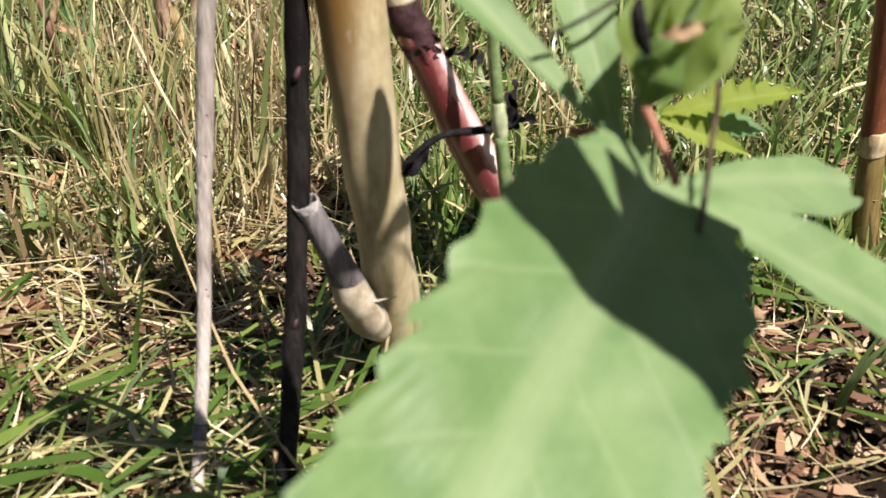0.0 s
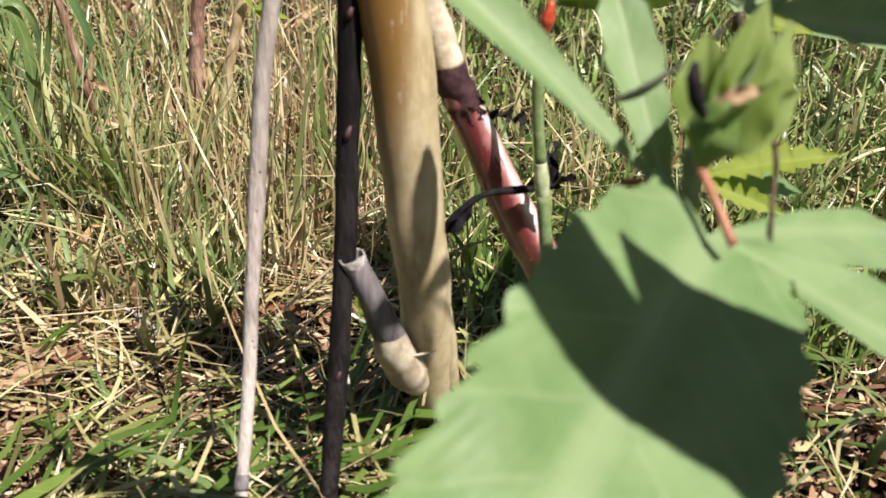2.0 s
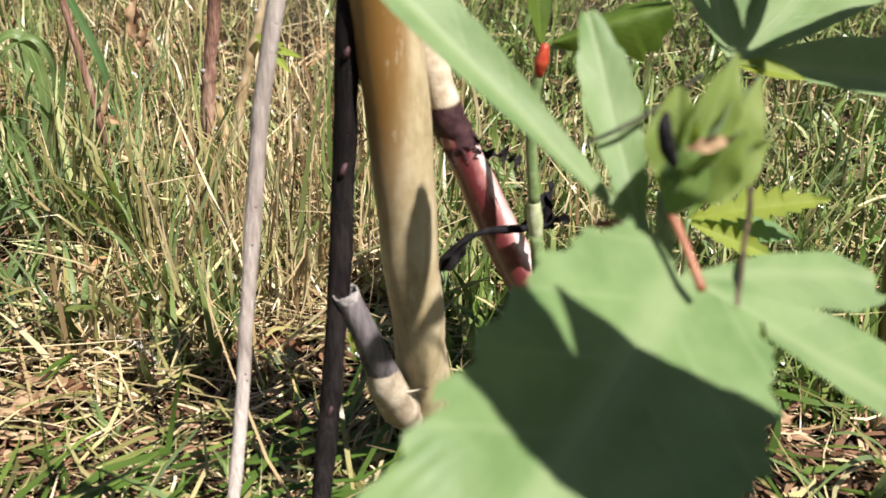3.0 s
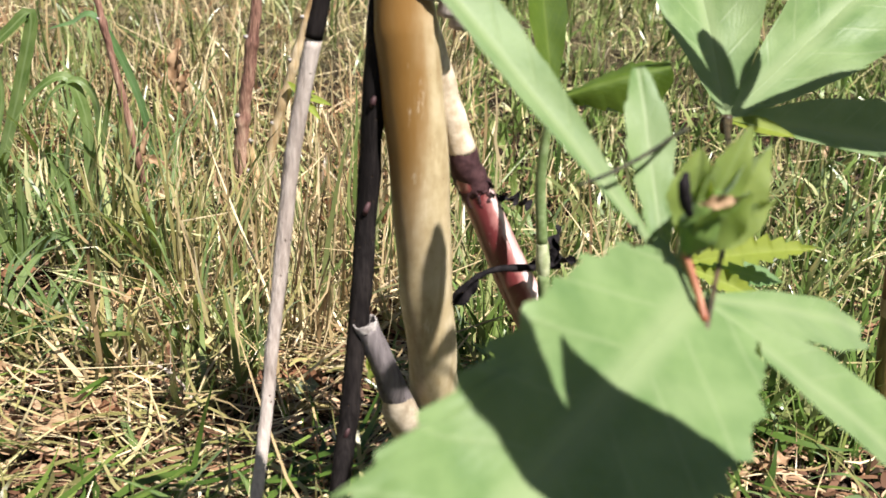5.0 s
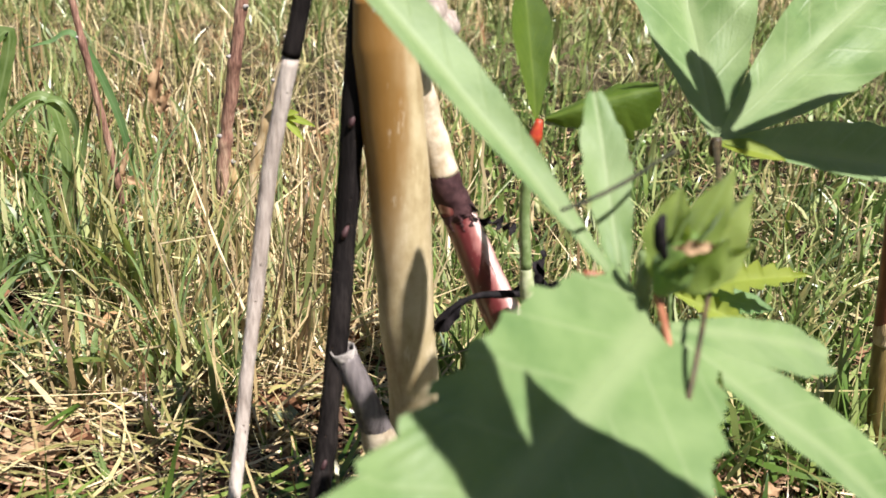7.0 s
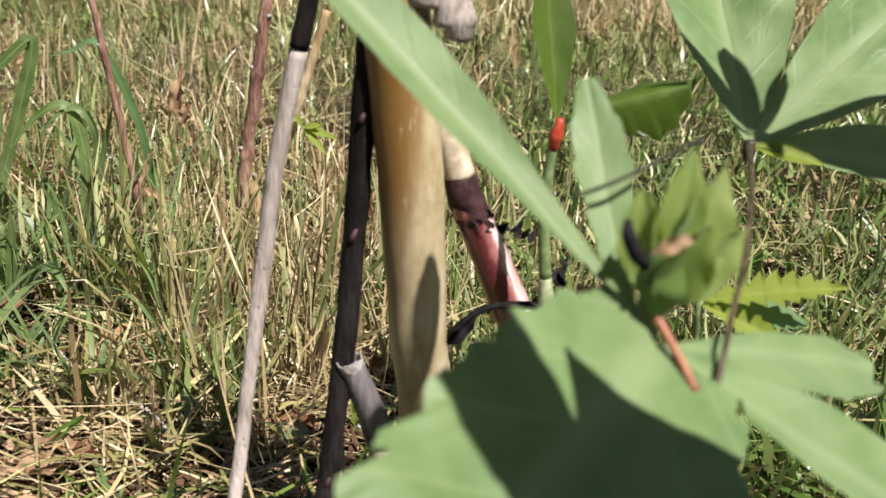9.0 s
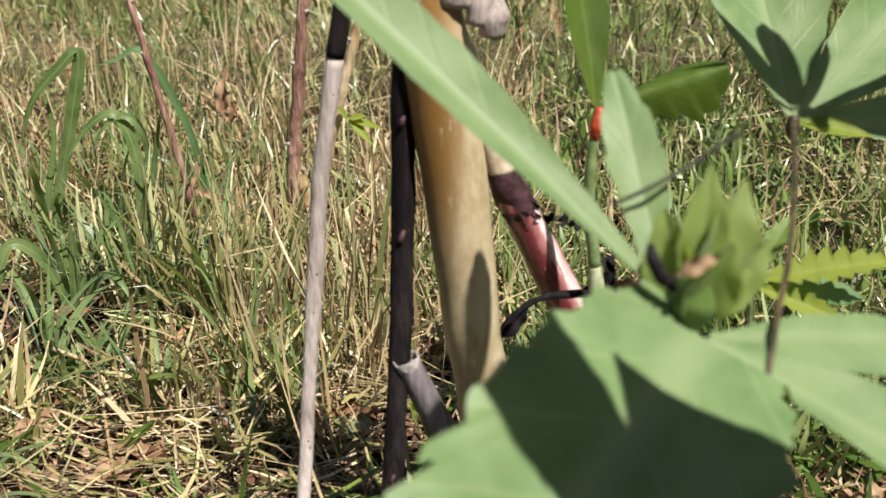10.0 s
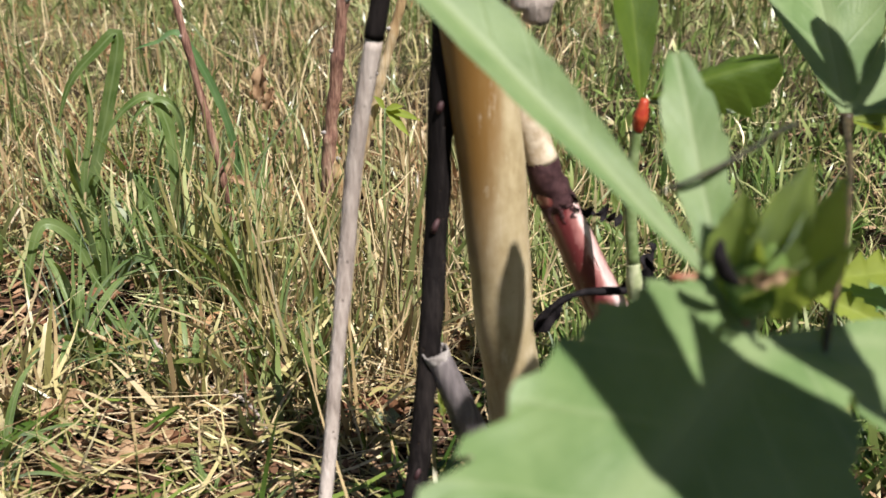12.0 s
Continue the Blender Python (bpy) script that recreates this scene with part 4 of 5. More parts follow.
def toothed_leaves():
    t = thing("toothed_seedling", (0.138, 0.425, 0.0), "yellow-green seedling with toothed leaves", "plant")
    tube_part("stalk", t, M_STALK, [(0.138, 0.425, 0), (0.136, 0.426, 0.10), (0.133, 0.425, 0.176)], [0.0018, 0.0016, 0.0013], n=16, sides=8)
    put_leaf("leaf", t, M_LIME, (0.133, 0.425, 0.176), (0.184, 0.419, 0.190), (-0.1, -0.55, 0.8), 0.018, fold=0.4, droop=0.08, peak=0.45, teeth=9, tooth=0.5, rows=72)
    put_leaf("leaf", t, M_LIME, (0.133, 0.424, 0.175), (0.166, 0.412, 0.167), (0.1, -0.7, 0.6), 0.011, fold=0.4, droop=0.1, peak=0.45, teeth=8, tooth=0.3, rows=64)
    put_leaf("leaf", t, M_WEED, (0.133, 0.425, 0.175), (0.178, 0.430, 0.170), (0.0, -0.5, 0.9), 0.018, fold=0.25, droop=0.1, peak=0.5, teeth=8, tooth=0.25, rows=64)
    put_leaf("leaf", t, M_YOUNG, (0.133, 0.426, 0.176), (0.150, 0.440, 0.200), (-0.3, -0.7, 0.6), 0.010, fold=0.3, droop=0.1, peak=0.5, teeth=8, tooth=0.25, rows=64)


def tendril():
    t = thing("dark_tendril", (0.0735, 0.290, 0.2525), "thin dark dry tendril hanging between the leaves", "tendril")
    tube_part("strand", t, M_TENDRIL, [(0.0735, 0.290, 0.2525), (0.083, 0.293, 0.256), (0.0935, 0.300, 0.2600), (0.1015, 0.314, 0.2605), (0.108, 0.329, 0.2585)], [0.0005, 0.0006, 0.0006, 0.0006, 0.0009], n=40, sides=6, rough=0.2, lump=200)

def red_stem():
    t = thing("red_stalk", (0.305, 0.60, 0), "upright reddish plant stem with an olive lower part darkened for shade", "plant stalk")
    tube_part("joint", t, M_TAN, [(0.2985, 0.60, 0.076), (0.2978, 0.5995, 0.083), (0.2972, 0.60, 0.090)], [0.0072, 0.0079, 0.0072], "pale tan joint", n=12, sides=14, rough=0.1, lump=120)
    # lower part coloured dark olive for the shade it stands in
    tube_part("lower", t, M_SHADEDBARK, [(0.312, 0.60, -0.01), (0.303, 0.60, 0.04), (0.298, 0.60, 0.082)], [0.0085, 0.0075, 0.007], "olive lower stem darkened for shade", n=20, sides=14, rough=0.08)
    tube_part("upper", t, M_REDSTALK, [(0.298, 0.60, 0.080), (0.293, 0.60, 0.13), (0.287, 0.60, 0.19), (0.28, 0.60, 0.26)], [0.0074, 0.007, 0.0068, 0.006], n=24, sides=14, rough=0.06)


def old_stalk(name, label, material, points, r, seed):
    t = thing(name, points[0], label, "plant stalk", "old stalks in the grass")
    v, f = tube(points, [r * 1.2, r, r * 0.95, r * 0.8], n=60, sides=12, rough=0.28, lump=130, seed=seed, bulge=((0.45, 0.2, 0.02), (0.7, 0.25, 0.02), (0.86, 0.2, 0.02)))
    mesh_object("shaft", v, f, material, t)
    line = spline(points, 40)
    rr = random.Random(seed)
    for k in (18, 28, 34):
        c = line[k]
        side = Vector((rr.choice((-1, 1)), -0.7, 0.3)).normalized()
        v, f = tube([c + side * r * 0.6, c + side * r * 1.1, c + side * r * 1.5], [r * 0.45, r * 0.38, r * 0.2], n=6, sides=8, rough=0.5, lump=300, seed=k)
        mesh_object("cut_knob", v, f, M_RIM, t, "pale cut side shoot")


lobed_plant()
small_plant()
toothed_leaves()
tendril()
red_stem()
old_stalk("old_stalk", "old brown plant stalk with pale cut knobs in tall grass", M_PURPLE, [(-0.160, 0.86, -0.01), (-0.153, 0.855, 0.075), (-0.140, 0.85, 0.16), (-0.128, 0.85, 0.245)], 0.0052, 1)
old_stalk("old_stalk", "slanting tan plant stalk with pale cut knobs in tall grass", M_TAN, [(-0.142, 0.86, -0.01), (-0.128, 0.855, 0.075), (-0.108, 0.85, 0.145), (-0.085, 0.85, 0.22)], 0.0042, 2)
old_stalk("old_stalk", "thin purplish plant stalk in tall grass", M_PURPLE, [(-0.215, 0.82, -0.01), (-0.228, 0.81, 0.10), (-0.238, 0.80, 0.18), (-0.252, 0.80, 0.26)], 0.0028, 3)
old_stalk("old_stalk", "short tan stubble stalk in tall grass", M_TAN, [(-0.135, 0.87, -0.01), (-0.14, 0.865, 0.04), (-0.148, 0.86, 0.08), (-0.152, 0.86, 0.10)], 0.0055, 4)


# ---- the unseen plant beside that shades the broad leaf ----
SHADE_BASE = Vector((0.27, 0.17, 0.0))


def shading_plant():
    e1 = Vector((-SUN.y, SUN.x, 0)).normalized()
    e2 = SUN.cross(e1)
    # out of view, set along the sun line to shadow the broad leaf
    c = Vector((0.095, 0.267, 0.231)) - e1 * 0.0260 - e2 * 0.0050 + SUN * 0.16
    t = thing("unseen_shade_plant", SHADE_BASE, "unseen tall plant beside the shoot whose overhanging lobed leaf shades the broad leaf", "plant")
    stem_top = c + Vector((0.035, -0.01, -0.02))
    tube_part("stem", t, M_STALK, [SHADE_BASE, SHADE_BASE.lerp(stem_top, 0.5) + Vector((0.02, 0, 0)), stem_top, c], [0.005, 0.004, 0.003, 0.0012], n=24, sides=10)
    def spot(a, b):
        return c + e1 * a + e2 * b

    put_leaf("leaf", t, M_BIGLEAF, spot(0.004, -0.060), spot(-0.006, 0.066), SUN, 0.0275, "long lobe of the overhanging leaf", fold=0.06, droop=0.0, peak=0.58, teeth=14, tooth=0.06, sharp=2.6)
    put_leaf("leaf", t, M_BIGLEAF, spot(0.0195, -0.085), spot(0.0180, 0.0145), SUN, 0.050, "broad lobe of the overhanging leaf", fold=0.04, droop=0.0, peak=0.45, teeth=11, tooth=0.05, sharp=1.25)
    return t


SHADER = shading_plant()


def unseen_dapple_plant():
    """An unseen neighbour, added so its upper leaves dapple the stalk and the lobed leaf."""
    e1 = Vector((-SUN.y, SUN.x, 0)).normalized()
    e2 = SUN.cross(e1)
    base = Vector((0.36, 0.36, 0.0))
    top = Vector((0.33, 0.33, 0.47))
    t = thing("unseen_lobed_plant", base, "unseen tall plant added to dapple the stalk and lobed leaf", "plant")
    tube_part("stem", t, M_STALK, [base, base.lerp(top, 0.5) + Vector((0.012, 0, 0)), top], [0.005, 0.004, 0.002], n=24, sides=10)
    for at, far, lobes, turn in ((Vector((0.033, 0.438, 0.122)), 0.32, [(0, 0.036, 24, 1.8), (75, 0.020, 30, 1.8), (-80, 0.022, 34, 1.8), (150, 0.022, 24, 1.8)], 0),
                                 (Vector((0.153, 0.455, 0.232)), 0.19, [(-17, 0.068, 12, 1.8), (8, 0.040, 19, 2.0), (-42, 0.050, 7, 1.8), (122, 0.085, 26, 1.8), (46, 0.026, 24, 1.6), (180, 0.012, 60, 1.6)], 0)):
        c = at + SUN * far
        v, f, uv = palmate_mesh(lobes, steps=160, rings=8, fold=0.1, droop=0.1, seed=far * 60, teeth=24, tooth=0.05, least=0.003, span=(-170, 190))
        a = radians(turn)
        m = frame_of(c, c + e2 * math.cos(a) + e1 * math.sin(a), SUN)
        mesh_object("leaf", [m @ Vector(p) for p in v], f, M_BIGLEAF, t, uvs=uv)
        q = base.lerp(top, 0.8)
        tube_part("petiole", t, M_STALK, [q, q.lerp(c, 0.5) + Vector((0, 0, 0.03)), c], [0.002, 0.0014, 0.0008], n=20, sides=8)
    # an unseen leaf, added to swing in and throw shade on the bud
    q = Vector((0.232, 0.283, 0.362)) - e2 * 0.030
    bud_shade_leaf = put_leaf("bud_shade_leaf", t, M_BIGLEAF, q, q + e2 * 0.056 - e1 * 0.004, SUN, 0.025, "unseen smaller leaf added to shade the bud", fold=0.1, droop=0.05, peak=0.5, teeth=9, tooth=0.06)
    tube_part("petiole", bud_shade_leaf, M_STALK, [(0.333, 0.335, 0.40), (0.285, 0.32, 0.395), q], [0.0018, 0.0014, 0.0010], n=14, sides=8)
    return bud_shade_leaf


BUD_SHADE_LEAF = unseen_dapple_plant()


def grass_tuft(x, y, count, height, width, seed, material, spread=1.0, lay=0.4):
    """A clump of broad arching blades, each a part of the tuft."""
    r = random.Random(seed)
    t = thing("grass_tuft", (x, y, 0), "clump of broad arching green grass blades", "grass", "grass tufts")
    for k in range(count):
        az = r.uniform(0, 2 * math.pi)
        d = Vector((math.cos(az), math.sin(az), 0))
        h = height * r.uniform(0.55, 1.0)
        reach = h * r.uniform(0.15, 0.7) * spread
        b = Vector((x, y, -0.003)) + d * r.uniform(0.001, 0.010)
        side = Vector((-d.y, d.x, 0))
        w = width * r.uniform(0.6, 1.1)
        drop = r.uniform(0, lay)
        verts, faces, uvs = [], [], []
        n = 14
        for i in range(n + 1):
            q = i / n
            p = b + d * (reach * q ** 1.7) + Vector((0, 0, h * (q - drop * q ** 4)))
            half = 0.5 * w * min(1, 0.5 + 2.2 * q) * max(0.03, 1 - q ** 2.6)
            up = Vector((0, 0, 0.35 * half))
            for c, lift in ((-1, 1), (0, 0), (1, 1)):
                verts.append(p + side * (c * half) + up * lift)
                uvs.append((0.5 + 0.5 * c * 0.25, q))
        for i in range(n):
            for c in range(2):
                a = i * 3 + c
                faces.append((a, a + 1, a + 4, a + 3))
        mesh_object("blade", verts, faces, material, t, uvs=uvs)
    return t


M_TUFT = leaf_material("tuft_blade", (0.060, 0.115, 0.020), (0.165, 0.230, 0.070), (0.26, 0.34, 0.04), (0.24, 0.31, 0.13), 0.3, 0.34)
for k, (x, y, n, h, w, lay) in enumerate(((-0.255, 0.766, 7, 0.15, 0.006, 0.5), (-0.237, 0.833, 7, 0.17, 0.007, 0.5), (-0.37, 0.86, 6, 0.19, 0.008, 0.7), (-0.41, 0.95, 6, 0.19, 0.007, 0.6),
                                         (-0.176, 0.80, 6, 0.13, 0.004, 0.3), (-0.30, 0.70, 6, 0.09, 0.006, 0.7), (-0.105, 0.435, 7, 0.07, 0.005, 0.9), (-0.04, 0.425, 8, 0.08, 0.006, 0.9),
                                         (0.0, 0.475, 6, 0.06, 0.005, 0.9), (0.235, 0.455, 5, 0.08, 0.005, 0.6), (0.28, 0.50, 5, 0.08, 0.006, 0.6),
                                         (-0.13, 0.50, 4, 0.035, 0.005, 0.9), (0.13, 0.60, 6, 0.06, 0.005, 0.7), (0.22, 0.75, 7, 0.09, 0.005, 0.7), (0.33, 0.85, 7, 0.09, 0.006, 0.7), (0.10, 0.85, 7, 0.08, 0.005, 0.6),
                                         (-0.262, 0.520, 9, 0.085, 0.0075, 0.8), (-0.247, 0.492, 8, 0.06, 0.0065, 0.9), (-0.128, 0.502, 5, 0.045, 0.0065, 0.9), (-0.275, 0.655, 7, 0.075, 0.008, 0.8))):
    grass_tuft(x, y, n, h, w, 40 + k, M_TUFT, 1.0 if h > 0.1 else 1.9, lay)


clumps = random.Random(77)
for k in range(15):
    y = clumps.uniform(0.66, 1.15)
    x = clumps.uniform(-0.44, -0.24) * y / 0.8 if k % 3 else clumps.uniform(0.10, 0.45) * y
    tall = clumps.uniform(0.08, 0.17) if x < 0 else clumps.uniform(0.05, 0.09)
    grass_tuft(x, y, clumps.randint(7, 12), tall, clumps.uniform(0.003, 0.0055), 200 + k, M_TUFT, clumps.uniform(0.6, 1.3), clumps.uniform(0.2, 0.7))


for k in range(26):
    y = clumps.uniform(0.60, 0.95)
    x = -0.46 * (y - 0.05) + clumps.uniform(0.0, 0.17)
    grass_tuft(x, y, clumps.randint(8, 13), clumps.uniform(0.06, 0.14), clumps.uniform(0.0035, 0.0062), 300 + k, M_TUFT, clumps.uniform(0.8, 1.5), clumps.uniform(0.4, 0.9))


def ground_leaves():
    for x, y, dx, dy, mat, w, lab in ((-0.15, 0.63, 0.045, -0.01, M_TANLEAF, 0.022, "crumpled tan dead leaf"), (-0.115, 0.615, 0.03, 0.015, M_TANLEAF, 0.014, "crumpled tan dead leaf"),
                                      (-0.062, 0.575, 0.02, 0.004, M_PALELEAF, 0.012, "small grey-green fallen leaf"), (-0.01, 0.56, 0.02, 0.012, M_PALELEAF, 0.010, "small grey-green fallen leaf"),
                                      (-0.20, 0.555, 0.05, -0.02, M_TANLEAF, 0.012, "crumpled tan dead leaf"), (-0.26, 0.56, 0.04, 0.02, M_TANLEAF, 0.016, "crumpled tan dead leaf"),
                                      (0.19, 0.47, -0.02, 0.01, M_TANLEAF, 0.010, "crumpled tan dead leaf"), (0.21, 0.52, 0.02, 0.01, M_TANLEAF, 0.010, "crumpled tan dead leaf"),
                                      (-0.235, 0.525, 0.040, -0.030, M_TANLEAF, 0.020, "long crumpled tan dead leaf"), (-0.195, 0.515, 0.032, 0.012, M_TANLEAF, 0.018, "crumpled tan dead leaf"), (-0.175, 0.545, 0.028, -0.018, M_BROWNLEAF, 0.014, "curled brown dead leaf"),
                                      (-0.150, 0.600, 0.030, 0.016, M_BROWNLEAF, 0.020, "curled brown dead leaf"), (-0.165, 0.618, 0.050, -0.004, M_TANLEAF, 0.018, "crumpled tan dead leaf"), (-0.075, 0.600, 0.032, -0.014, M_BROWNLEAF, 0.014, "curled brown dead leaf"),
                                      (-0.090, 0.575, 0.026, 0.012, M_BROWNLEAF, 0.013, "curled brown dead leaf"), (-0.330, 0.680, 0.040, -0.012, M_BROWNLEAF, 0.016, "curled brown dead leaf"), (-0.310, 0.715, 0.034, 0.014, M_BROWNLEAF, 0.014, "curled brown dead leaf"), (-0.355, 0.735, 0.036, 0.004, M_TANLEAF, 0.014, "crumpled tan dead leaf")):
        b = Vector((x, y, 0.014))
        t = thing("fallen_leaf", b, lab, "leaf", "fallen leaves")
        put_leaf("blade", t, mat, b, b + Vector((dx, dy, 0.006)), (0.1, -0.2, 1), w, fold=0.6, droop=0.15, wave=0.18, peak=0.5, seed=x * 50)
    b = Vector((-0.075, 0.560, 0.010))
    t = thing("seed_spike", b, "fuzzy yellow grass seed spike lying on the soil", "seed head")
    r = random.Random(5)
    tube_part("core", t, M_SPIKE, [b, b + Vector((0.02, 0.003, 0.002)), b + Vector((0.042, 0.002, 0.004))], [0.0015, 0.0024, 0.0012], n=14, sides=8, rough=0.3, lump=300)
    verts, faces = [], []
    for k in range(420):
        q = r.random()
        c = b + Vector((0.042 * q, 0.003 * math.sin(q * 3), 0.004 * q))
        d = Vector((0.4, r.gauss(0, 1), r.gauss(0, 1))).normalized()
        o = d.cross(Vector((1, 0, 0))).normalized() * 0.0005
        e = c + d * (0.0065 * (0.6 + 0.4 * math.sin(q * 3)))
        i = len(verts)
        verts += [c - o, c + o, e]
        faces.append((i, i + 1, i + 2))
    mesh_object("bristles", verts, faces, M_SPIKE, t)


ground_leaves()


def ribbon(name, parent, material, points, width, face, fold=0.3, label=""):
    """A grass blade along a smooth line, flat to 'face', folded along the middle."""
    n = 26
    line = spline(points, n)
    verts, faces, uvs = [], [], []
    for i, p in enumerate(line):
        q = i / (n - 1)
        along = (line[min(i + 1, n - 1)] - line[max(i - 1, 0)]).normalized()
        side = along.cross(Vector(face)).normalized()
        up = side.cross(along)
        half = 0.5 * width * min(1, 0.45 + 1.6 * q) * max(0.02, 1 - q ** 3.2)
        for c, lift in ((-1, fold), (0, 0), (1, fold)):
            verts.append(p + side * (c * half) + up * (lift * half))
            uvs.append((0.5 + c * 0.12, q))
    for i in range(n - 1):
        for c in range(2):
            a = i * 3 + c
            faces.append((a, a + 1, a + 4, a + 3))
    return mesh_object(name, verts, faces, material, parent, label, uvs=uvs)


def arched_grass():
    t = thing("arching_grass", (-0.36, 0.85, 0), "tall broad-bladed green grass with arching leaves", "grass", "arching grass")
    ribbon("blade", t, M_TUFT, [(-0.362, 0.85, -0.005), (-0.357, 0.85, 0.05), (-0.333, 0.85, 0.123), (-0.316, 0.85, 0.183), (-0.333, 0.845, 0.172), (-0.357, 0.84, 0.146), (-0.374, 0.838, 0.105)], 0.011, (0.5, -0.7, 0.5))
    ribbon("blade", t, M_TUFT, [(-0.365, 0.85, -0.005), (-0.362, 0.85, 0.06), (-0.35, 0.855, 0.12), (-0.36, 0.86, 0.17)], 0.006, (0.2, -0.9, 0.1))
    t = thing("arching_grass", (-0.27, 0.82, 0), "green grass clump with two drooping broad blades", "grass", "arching grass")
    ribbon("blade", t, M_TUFT, [(-0.272, 0.82, -0.005), (-0.270, 0.82, 0.05), (-0.267, 0.82, 0.104), (-0.279, 0.82, 0.141), (-0.301, 0.815, 0.133), (-0.324, 0.81, 0.104)], 0.010, (0.3, -0.7, 0.6))
    ribbon("blade", t, M_TUFT, [(-0.262, 0.82, -0.005), (-0.259, 0.82, 0.071), (-0.258, 0.82, 0.122), (-0.272, 0.82, 0.14), (-0.291, 0.815, 0.129), (-0.300, 0.81, 0.108)], 0.007, (-0.3, -0.7, 0.6))
    ribbon("blade", t, M_TUFT, [(-0.265, 0.82, -0.005), (-0.262, 0.82, 0.06), (-0.250, 0.815, 0.11), (-0.238, 0.81, 0.15)], 0.006, (0.3, -0.9, 0.1))
    ribbon("blade", t, M_TUFT, [(-0.275, 0.82, -0.005), (-0.285, 0.81, 0.05), (-0.295, 0.80, 0.085)], 0.007, (0.3, -0.9, 0.3))
    t = thing("arching_grass", (-0.305, 0.74, 0), "low green grass clump with drooping blades", "grass", "arching grass")
    ribbon("blade", t, M_TUFT, [(-0.300, 0.745, -0.005), (-0.315, 0.74, 0.05), (-0.333, 0.73, 0.068), (-0.344, 0.722, 0.040), (-0.350, 0.72, 0.006)], 0.009, (0.3, -0.8, 0.4))
    ribbon("blade", t, M_TUFT, [(-0.300, 0.74, -0.005), (-0.290, 0.735, 0.05), (-0.285, 0.73, 0.09)], 0.008, (0.3, -0.9, 0.1))
    ribbon("blade", t, M_TUFT, [(-0.298, 0.742, -0.005), (-0.275, 0.735, 0.035), (-0.255, 0.725, 0.045), (-0.24, 0.715, 0.03)], 0.008, (0.2, -0.6, 0.7))
    t = thing("arching_grass", (-0.285, 0.87, 0), "single dark grass blade lying across the stalks", "grass", "arching grass")
    ribbon("blade", t, M_WEED, [(-0.235, 0.88, 0.0), (-0.237, 0.87, 0.10), (-0.262, 0.852, 0.181), (-0.285, 0.85, 0.178), (-0.306, 0.85, 0.172)], 0.007, (0.1, -0.6, 0.8))


def fallen_stems():
    M = (M_GREY, M_TAN, M_TAN, M_TAN)
    for k, (a, b, r, m) in enumerate((((-0.236, 0.667, 0.022), (-0.113, 0.559, 0.010), 0.0012, 0), ((-0.275, 0.617, 0.016), (-0.191, 0.583, 0.012), 0.0008, 1), ((-0.326, 0.624, 0.020), (-0.275, 0.617, 0.014), 0.0007, 1),
                                      ((-0.267, 0.642, 0.030), (-0.181, 0.584, 0.014), 0.0013, 2), ((-0.148, 0.872, 0.055), (-0.062, 0.675, 0.012), 0.0016, 2), ((-0.305, 0.588, 0.016), (-0.150, 0.568, 0.014), 0.0008, 1),
                                      ((-0.300, 0.578, 0.014), (-0.140, 0.560, 0.016), 0.0007, 1), ((-0.225, 0.80, 0.06), (-0.150, 0.76, 0.035), 0.0022, 2), ((-0.09, 0.87, 0.05), (-0.07, 0.70, 0.012), 0.0009, 1),
                                      ((-0.17, 0.53, 0.010), (-0.06, 0.50, 0.014), 0.0008, 1), ((-0.14, 0.455, 0.010), (-0.05, 0.50, 0.016), 0.0008, 1), ((-0.10, 0.60, 0.018), (-0.01, 0.64, 0.012), 0.0008, 1))):
        a, b = Vector(a), Vector(b)
        t = thing("dry_twig", a, "thin dry tan twig lying among the straw" if m else "grey dry twig lying among the straw", "twig", "fallen twigs")
        side = Vector((0.003, 0.004, 0.003)) * (1 if k % 2 else -1)
        tube_part("shaft", t, M[m], [a, a.lerp(b, 0.4) + side, a.lerp(b, 0.75) - side, b], [r * 1.2, r, r, r * 0.8], n=18, sides=7, rough=0.2, lump=200, seed=k)


def husks():
    for k, (a, b, w) in enumerate((((-0.205, 0.85, 0.13), (-0.196, 0.845, 0.17), 0.012), ((-0.200, 0.85, 0.125), (-0.190, 0.845, 0.145), 0.010), ((-0.238, 0.845, 0.05), (-0.224, 0.84, 0.10), 0.008), ((-0.232, 0.84, 0.075), (-0.205, 0.83, 0.065), 0.008),
                                   ((-0.155, 0.85, 0.01), (-0.147, 0.842, 0.06), 0.011), ((-0.162, 0.85, 0.02), (-0.170, 0.84, 0.07), 0.010), ((-0.215, 0.80, 0.02), (-0.20, 0.79, 0.06), 0.009), ((-0.135, 0.74, 0.0), (-0.128, 0.735, 0.045), 0.009))):
        t = thing("dry_husk", a, "papery tan dead leaf caught in the grass", "dead leaf", "papery dead leaves")
        put_leaf("blade", t, M_TANLEAF, a, b, (0.3, -0.9, 0.2), w, fold=0.8, droop=0.2, wave=0.25, twist=0.8, seed=k)
    t = thing("small_weed", (-0.105, 0.85, 0.0), "little yellow-green weed with pointed leaves", "plant")
    tube_part("stalk", t, M_STALK, [(-0.105, 0.85, 0), (-0.106, 0.85, 0.07), (-0.103, 0.85, 0.130)], [0.001, 0.001, 0.0008], n=12, sides=6)
    for tip in ((-0.074, 0.845, 0.124), (-0.082, 0.84, 0.112), (-0.108, 0.84, 0.142), (-0.088, 0.845, 0.134)):
        put_leaf("leaf", t, M_LIME, (-0.103, 0.85, 0.129), tip, (0.1, -0.6, 0.7), 0.007, fold=0.3, droop=0.1, rows=16, cols=2)


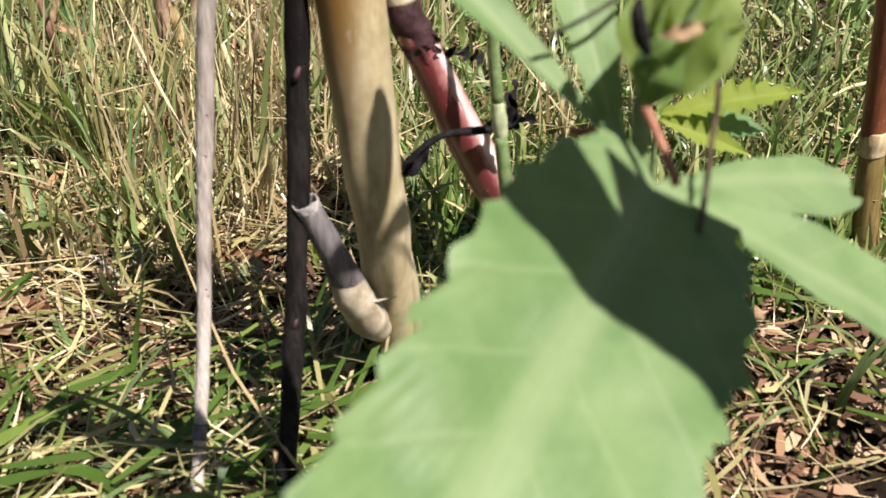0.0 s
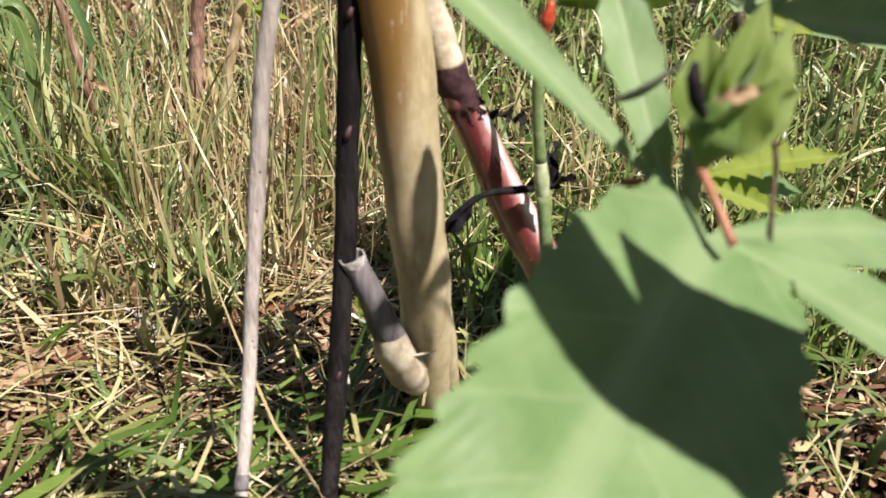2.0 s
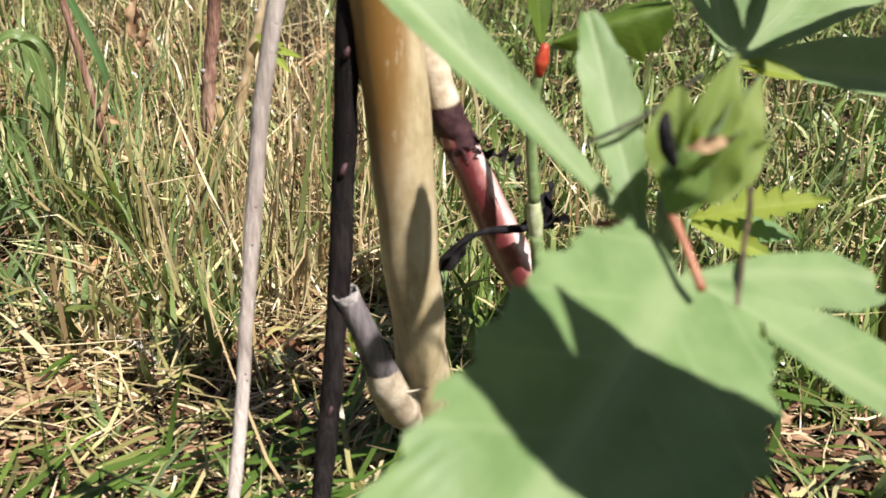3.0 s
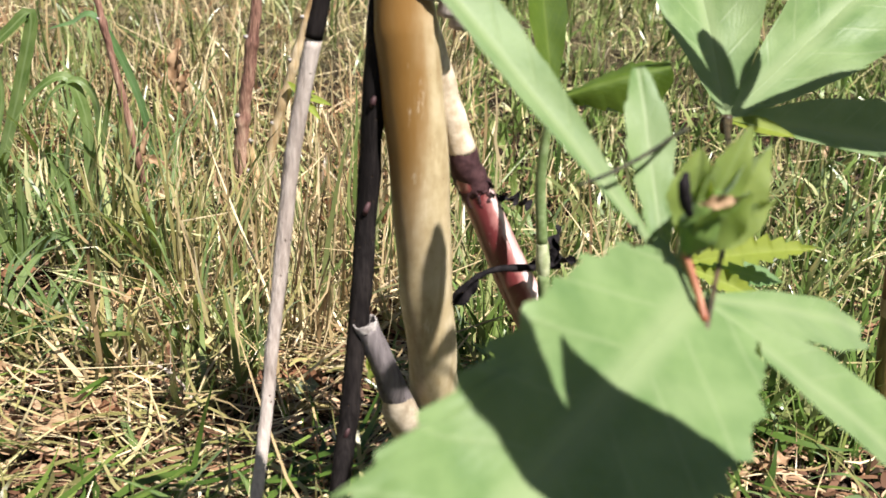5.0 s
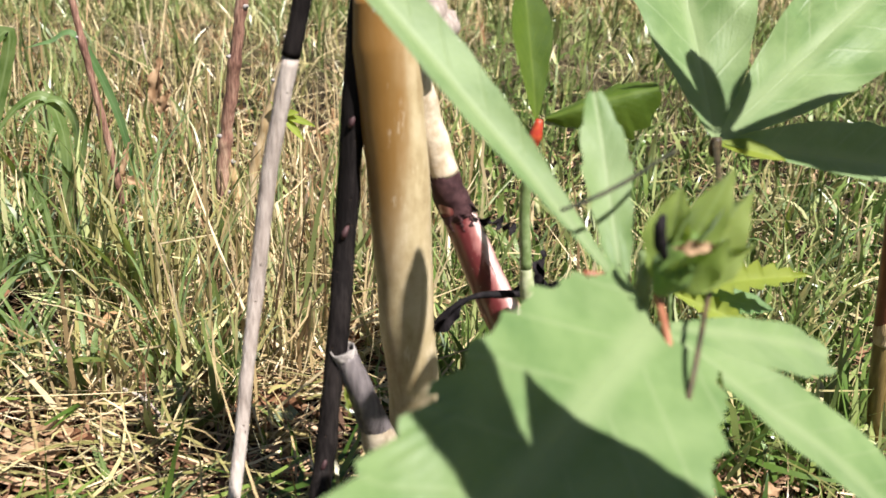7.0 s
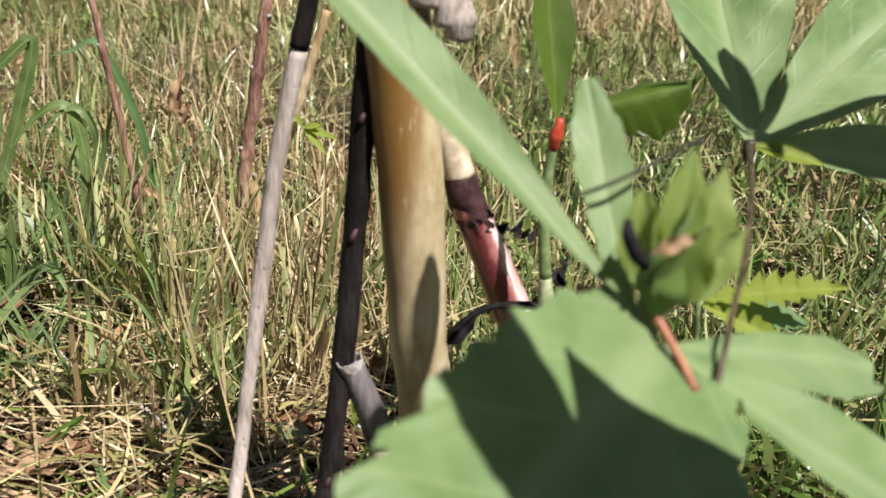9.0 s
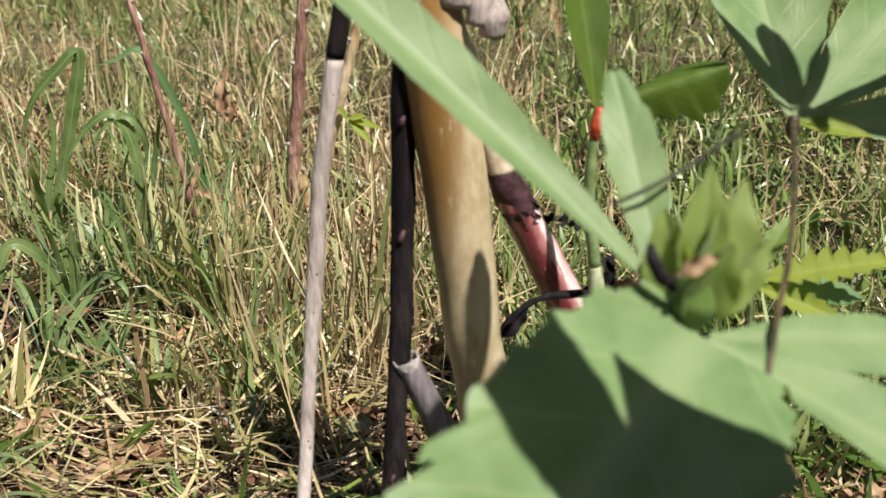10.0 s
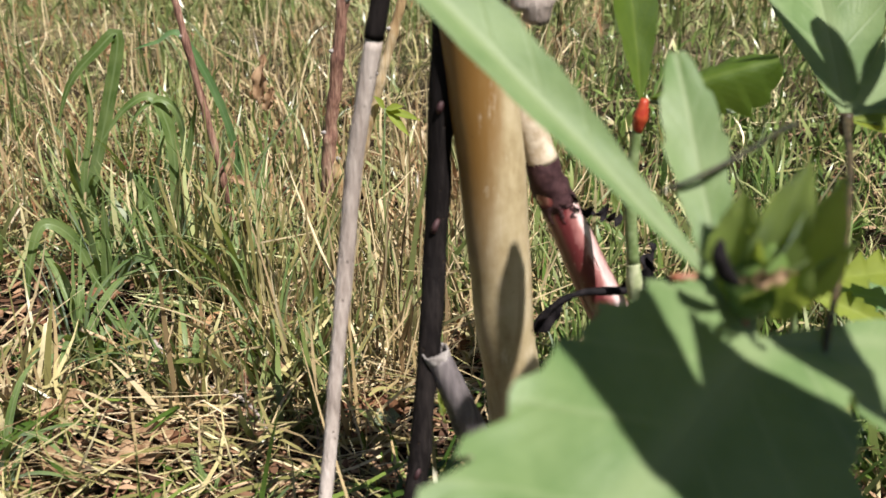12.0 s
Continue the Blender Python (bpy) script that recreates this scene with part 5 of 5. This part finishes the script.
arched_grass()
fallen_stems()
husks()


# ---- what moves ----
SWAY = [
    (0, 0.0018, 0.0046, -0.0045, 0.2, 0.1, 0.9), (0.5, 0.0025, 0.0046, -0.0065, 0.2, 0, 1.1), (1, 0.0034, 0.0054, -0.0062, -0.2, -0.4, 1.2),
    (1.5, 0.0023, 0.0013, -0.0032, 0.2, -0.1, 0.8), (2, 0, -0.0052, 0.0014, -0.1, -0.8, -0.1), (2.5, -0.0004, -0.006, 0.0015, -0.2, -0.8, -0.2),
    (3, 0.0017, -0.0025, 0.0002, -0.1, -0.9, 0.5), (3.2, -0.0008, -0.0043, 0.0011, 0, -0.6, -0.3), (4.8, -0.008, 0.0046, 0.0025, -0.6, 5.2, -0.3),
    (5, -0.0086, 0.0038, -0.0016, -0.8, 4.4, -0.7), (5.5, -0.01, 0.0059, -0.0066, -0.7, 3.6, -0.9), (6, -0.0116, 0.0092, -0.0086, -0.6, 3.5, -0.7),
    (6.5, -0.0084, 0.0111, -0.0058, -0.6, 4.2, -0.5), (7, -0.0103, 0.0075, -0.0038, -1, 3.2, -0.6), (7.2, -0.0092, 0.0096, -0.0054, -1, 3.2, -0.5),
    (8.8, -0.0014, 0.0008, -0.0038, 0.7, -0.3, -0.4), (9, -0.0014, 0.0008, -0.003, 0.6, -0.2, -0.4), (9.5, -0.0018, -0.0005, -0.0003, 0.2, -0.3, -0.3),
    (10, -0.0014, -0.0009, 0.0001, 0.2, -0.5, -0.4), (10.5, -0.0018, 0.0001, -0.0009, 0.2, -0.3, -0.4), (11, -0.0015, 0.0014, -0.0008, 0.2, -0.3, -0.4),
    (11.5, -0.0019, 0.0006, -0.0009, 0.2, 0.3, -0.3), (12, -0.0014, -0.0023, 0.0006, 0.4, -0, -0.5),
]
BUD_SWAY = [(0, -0.003, 0.010, 0, 14), (1.0, -0.003, 0.008, 2, 10), (2.5, -0.002, 0.007, 0, 15), (3.2, -0.002, 0.006, 0, 14), (4.8, -0.002, 0.004, 4, 12), (5.5, -0.004, 0.004, 8, 10), (6.5, -0.001, 0.002, 10, 14), (7.2, 0.001, -0.002, 8, 16), (8.8, 0.0, -0.004, 0, 4), (9.5, -0.001, -0.005, 0, 0), (10.5, -0.002, -0.005, 4, 0), (11.5, -0.003, -0.005, 14, 4), (12, -0.003, -0.004, 24, 8)]
SHADE_SWAY = [(0, 0.004, 0.0), (0.5, -0.004, 0.001), (1.5, -0.016, 0.002), (2.5, -0.025, 0.004), (3.2, -0.029, 0.005), (4.8, -0.031, -0.009), (5.5, -0.0315, -0.011), (7.2, -0.028, -0.004), (8.8, -0.019, -0.005), (9.5, -0.0185, -0.005), (10.5, -0.019, -0.002), (11.2, -0.015, 0.0), (12, -0.009, 0.0)]
LEAF_TURN = [(0, 0), (0.25, -2.5), (0.5, -5.5), (0.8, -6), (1.05, -4.5), (1.5, 0), (3.2, 0), (4.8, -1), (5.5, 0), (12, 0)]
BUD_SHADE_SWING = [(0, 0.0), (10.2, 0.0), (10.7, -0.015), (11.2, -0.055), (11.6, -0.088), (12, -0.099)]


def swing(base, height, dx, dy, dz=0.0):
    """A thing that leans from its base so that a point at that height moves by dx, dy."""
    return Matrix.Translation((base[0], base[1], base[2] + dz)) @ pose(0, 0, 0, -math.degrees(dy / height), math.degrees(dx / height), 0)


def motions():
    walk(SHOOT, [(t, pose(0.105 + dx, 0.275 + dy, dz, a, b, c)) for t, dx, dy, dz, a, b, c in SWAY])
    foot, axis = Vector((0.095, 0.267, 0.231)), Vector((0.38, -0.40, 0.835)).normalized()
    walk(BROAD_LEAF, [(t, Matrix.Translation(foot) @ Matrix.Rotation(radians(a), 4, axis) @ Matrix.Translation(-foot)) for t, a in LEAF_TURN])
    at = Vector((0.097, 0.279, 0.236))
    walk(BUD, [(t, Matrix.Translation(at + Vector((dx - 0.003, -0.010, dz + 0.003))) @ pose(0, 0, 0, a, b, 0) @ Matrix.Translation(-at)) for t, dx, dz, a, b in BUD_SWAY])
    e1 = Vector((-SUN.y, SUN.x, 0)).normalized()
    walk(SHADER, [(t, swing(SHADE_BASE, 0.35, e1.x * a, e1.y * a, dz)) for t, a, dz in SHADE_SWAY])
    walk(BUD_SHADE_LEAF, [(t, Matrix.Translation(e1 * a)) for t, a in BUD_SHADE_SWING])


motions()
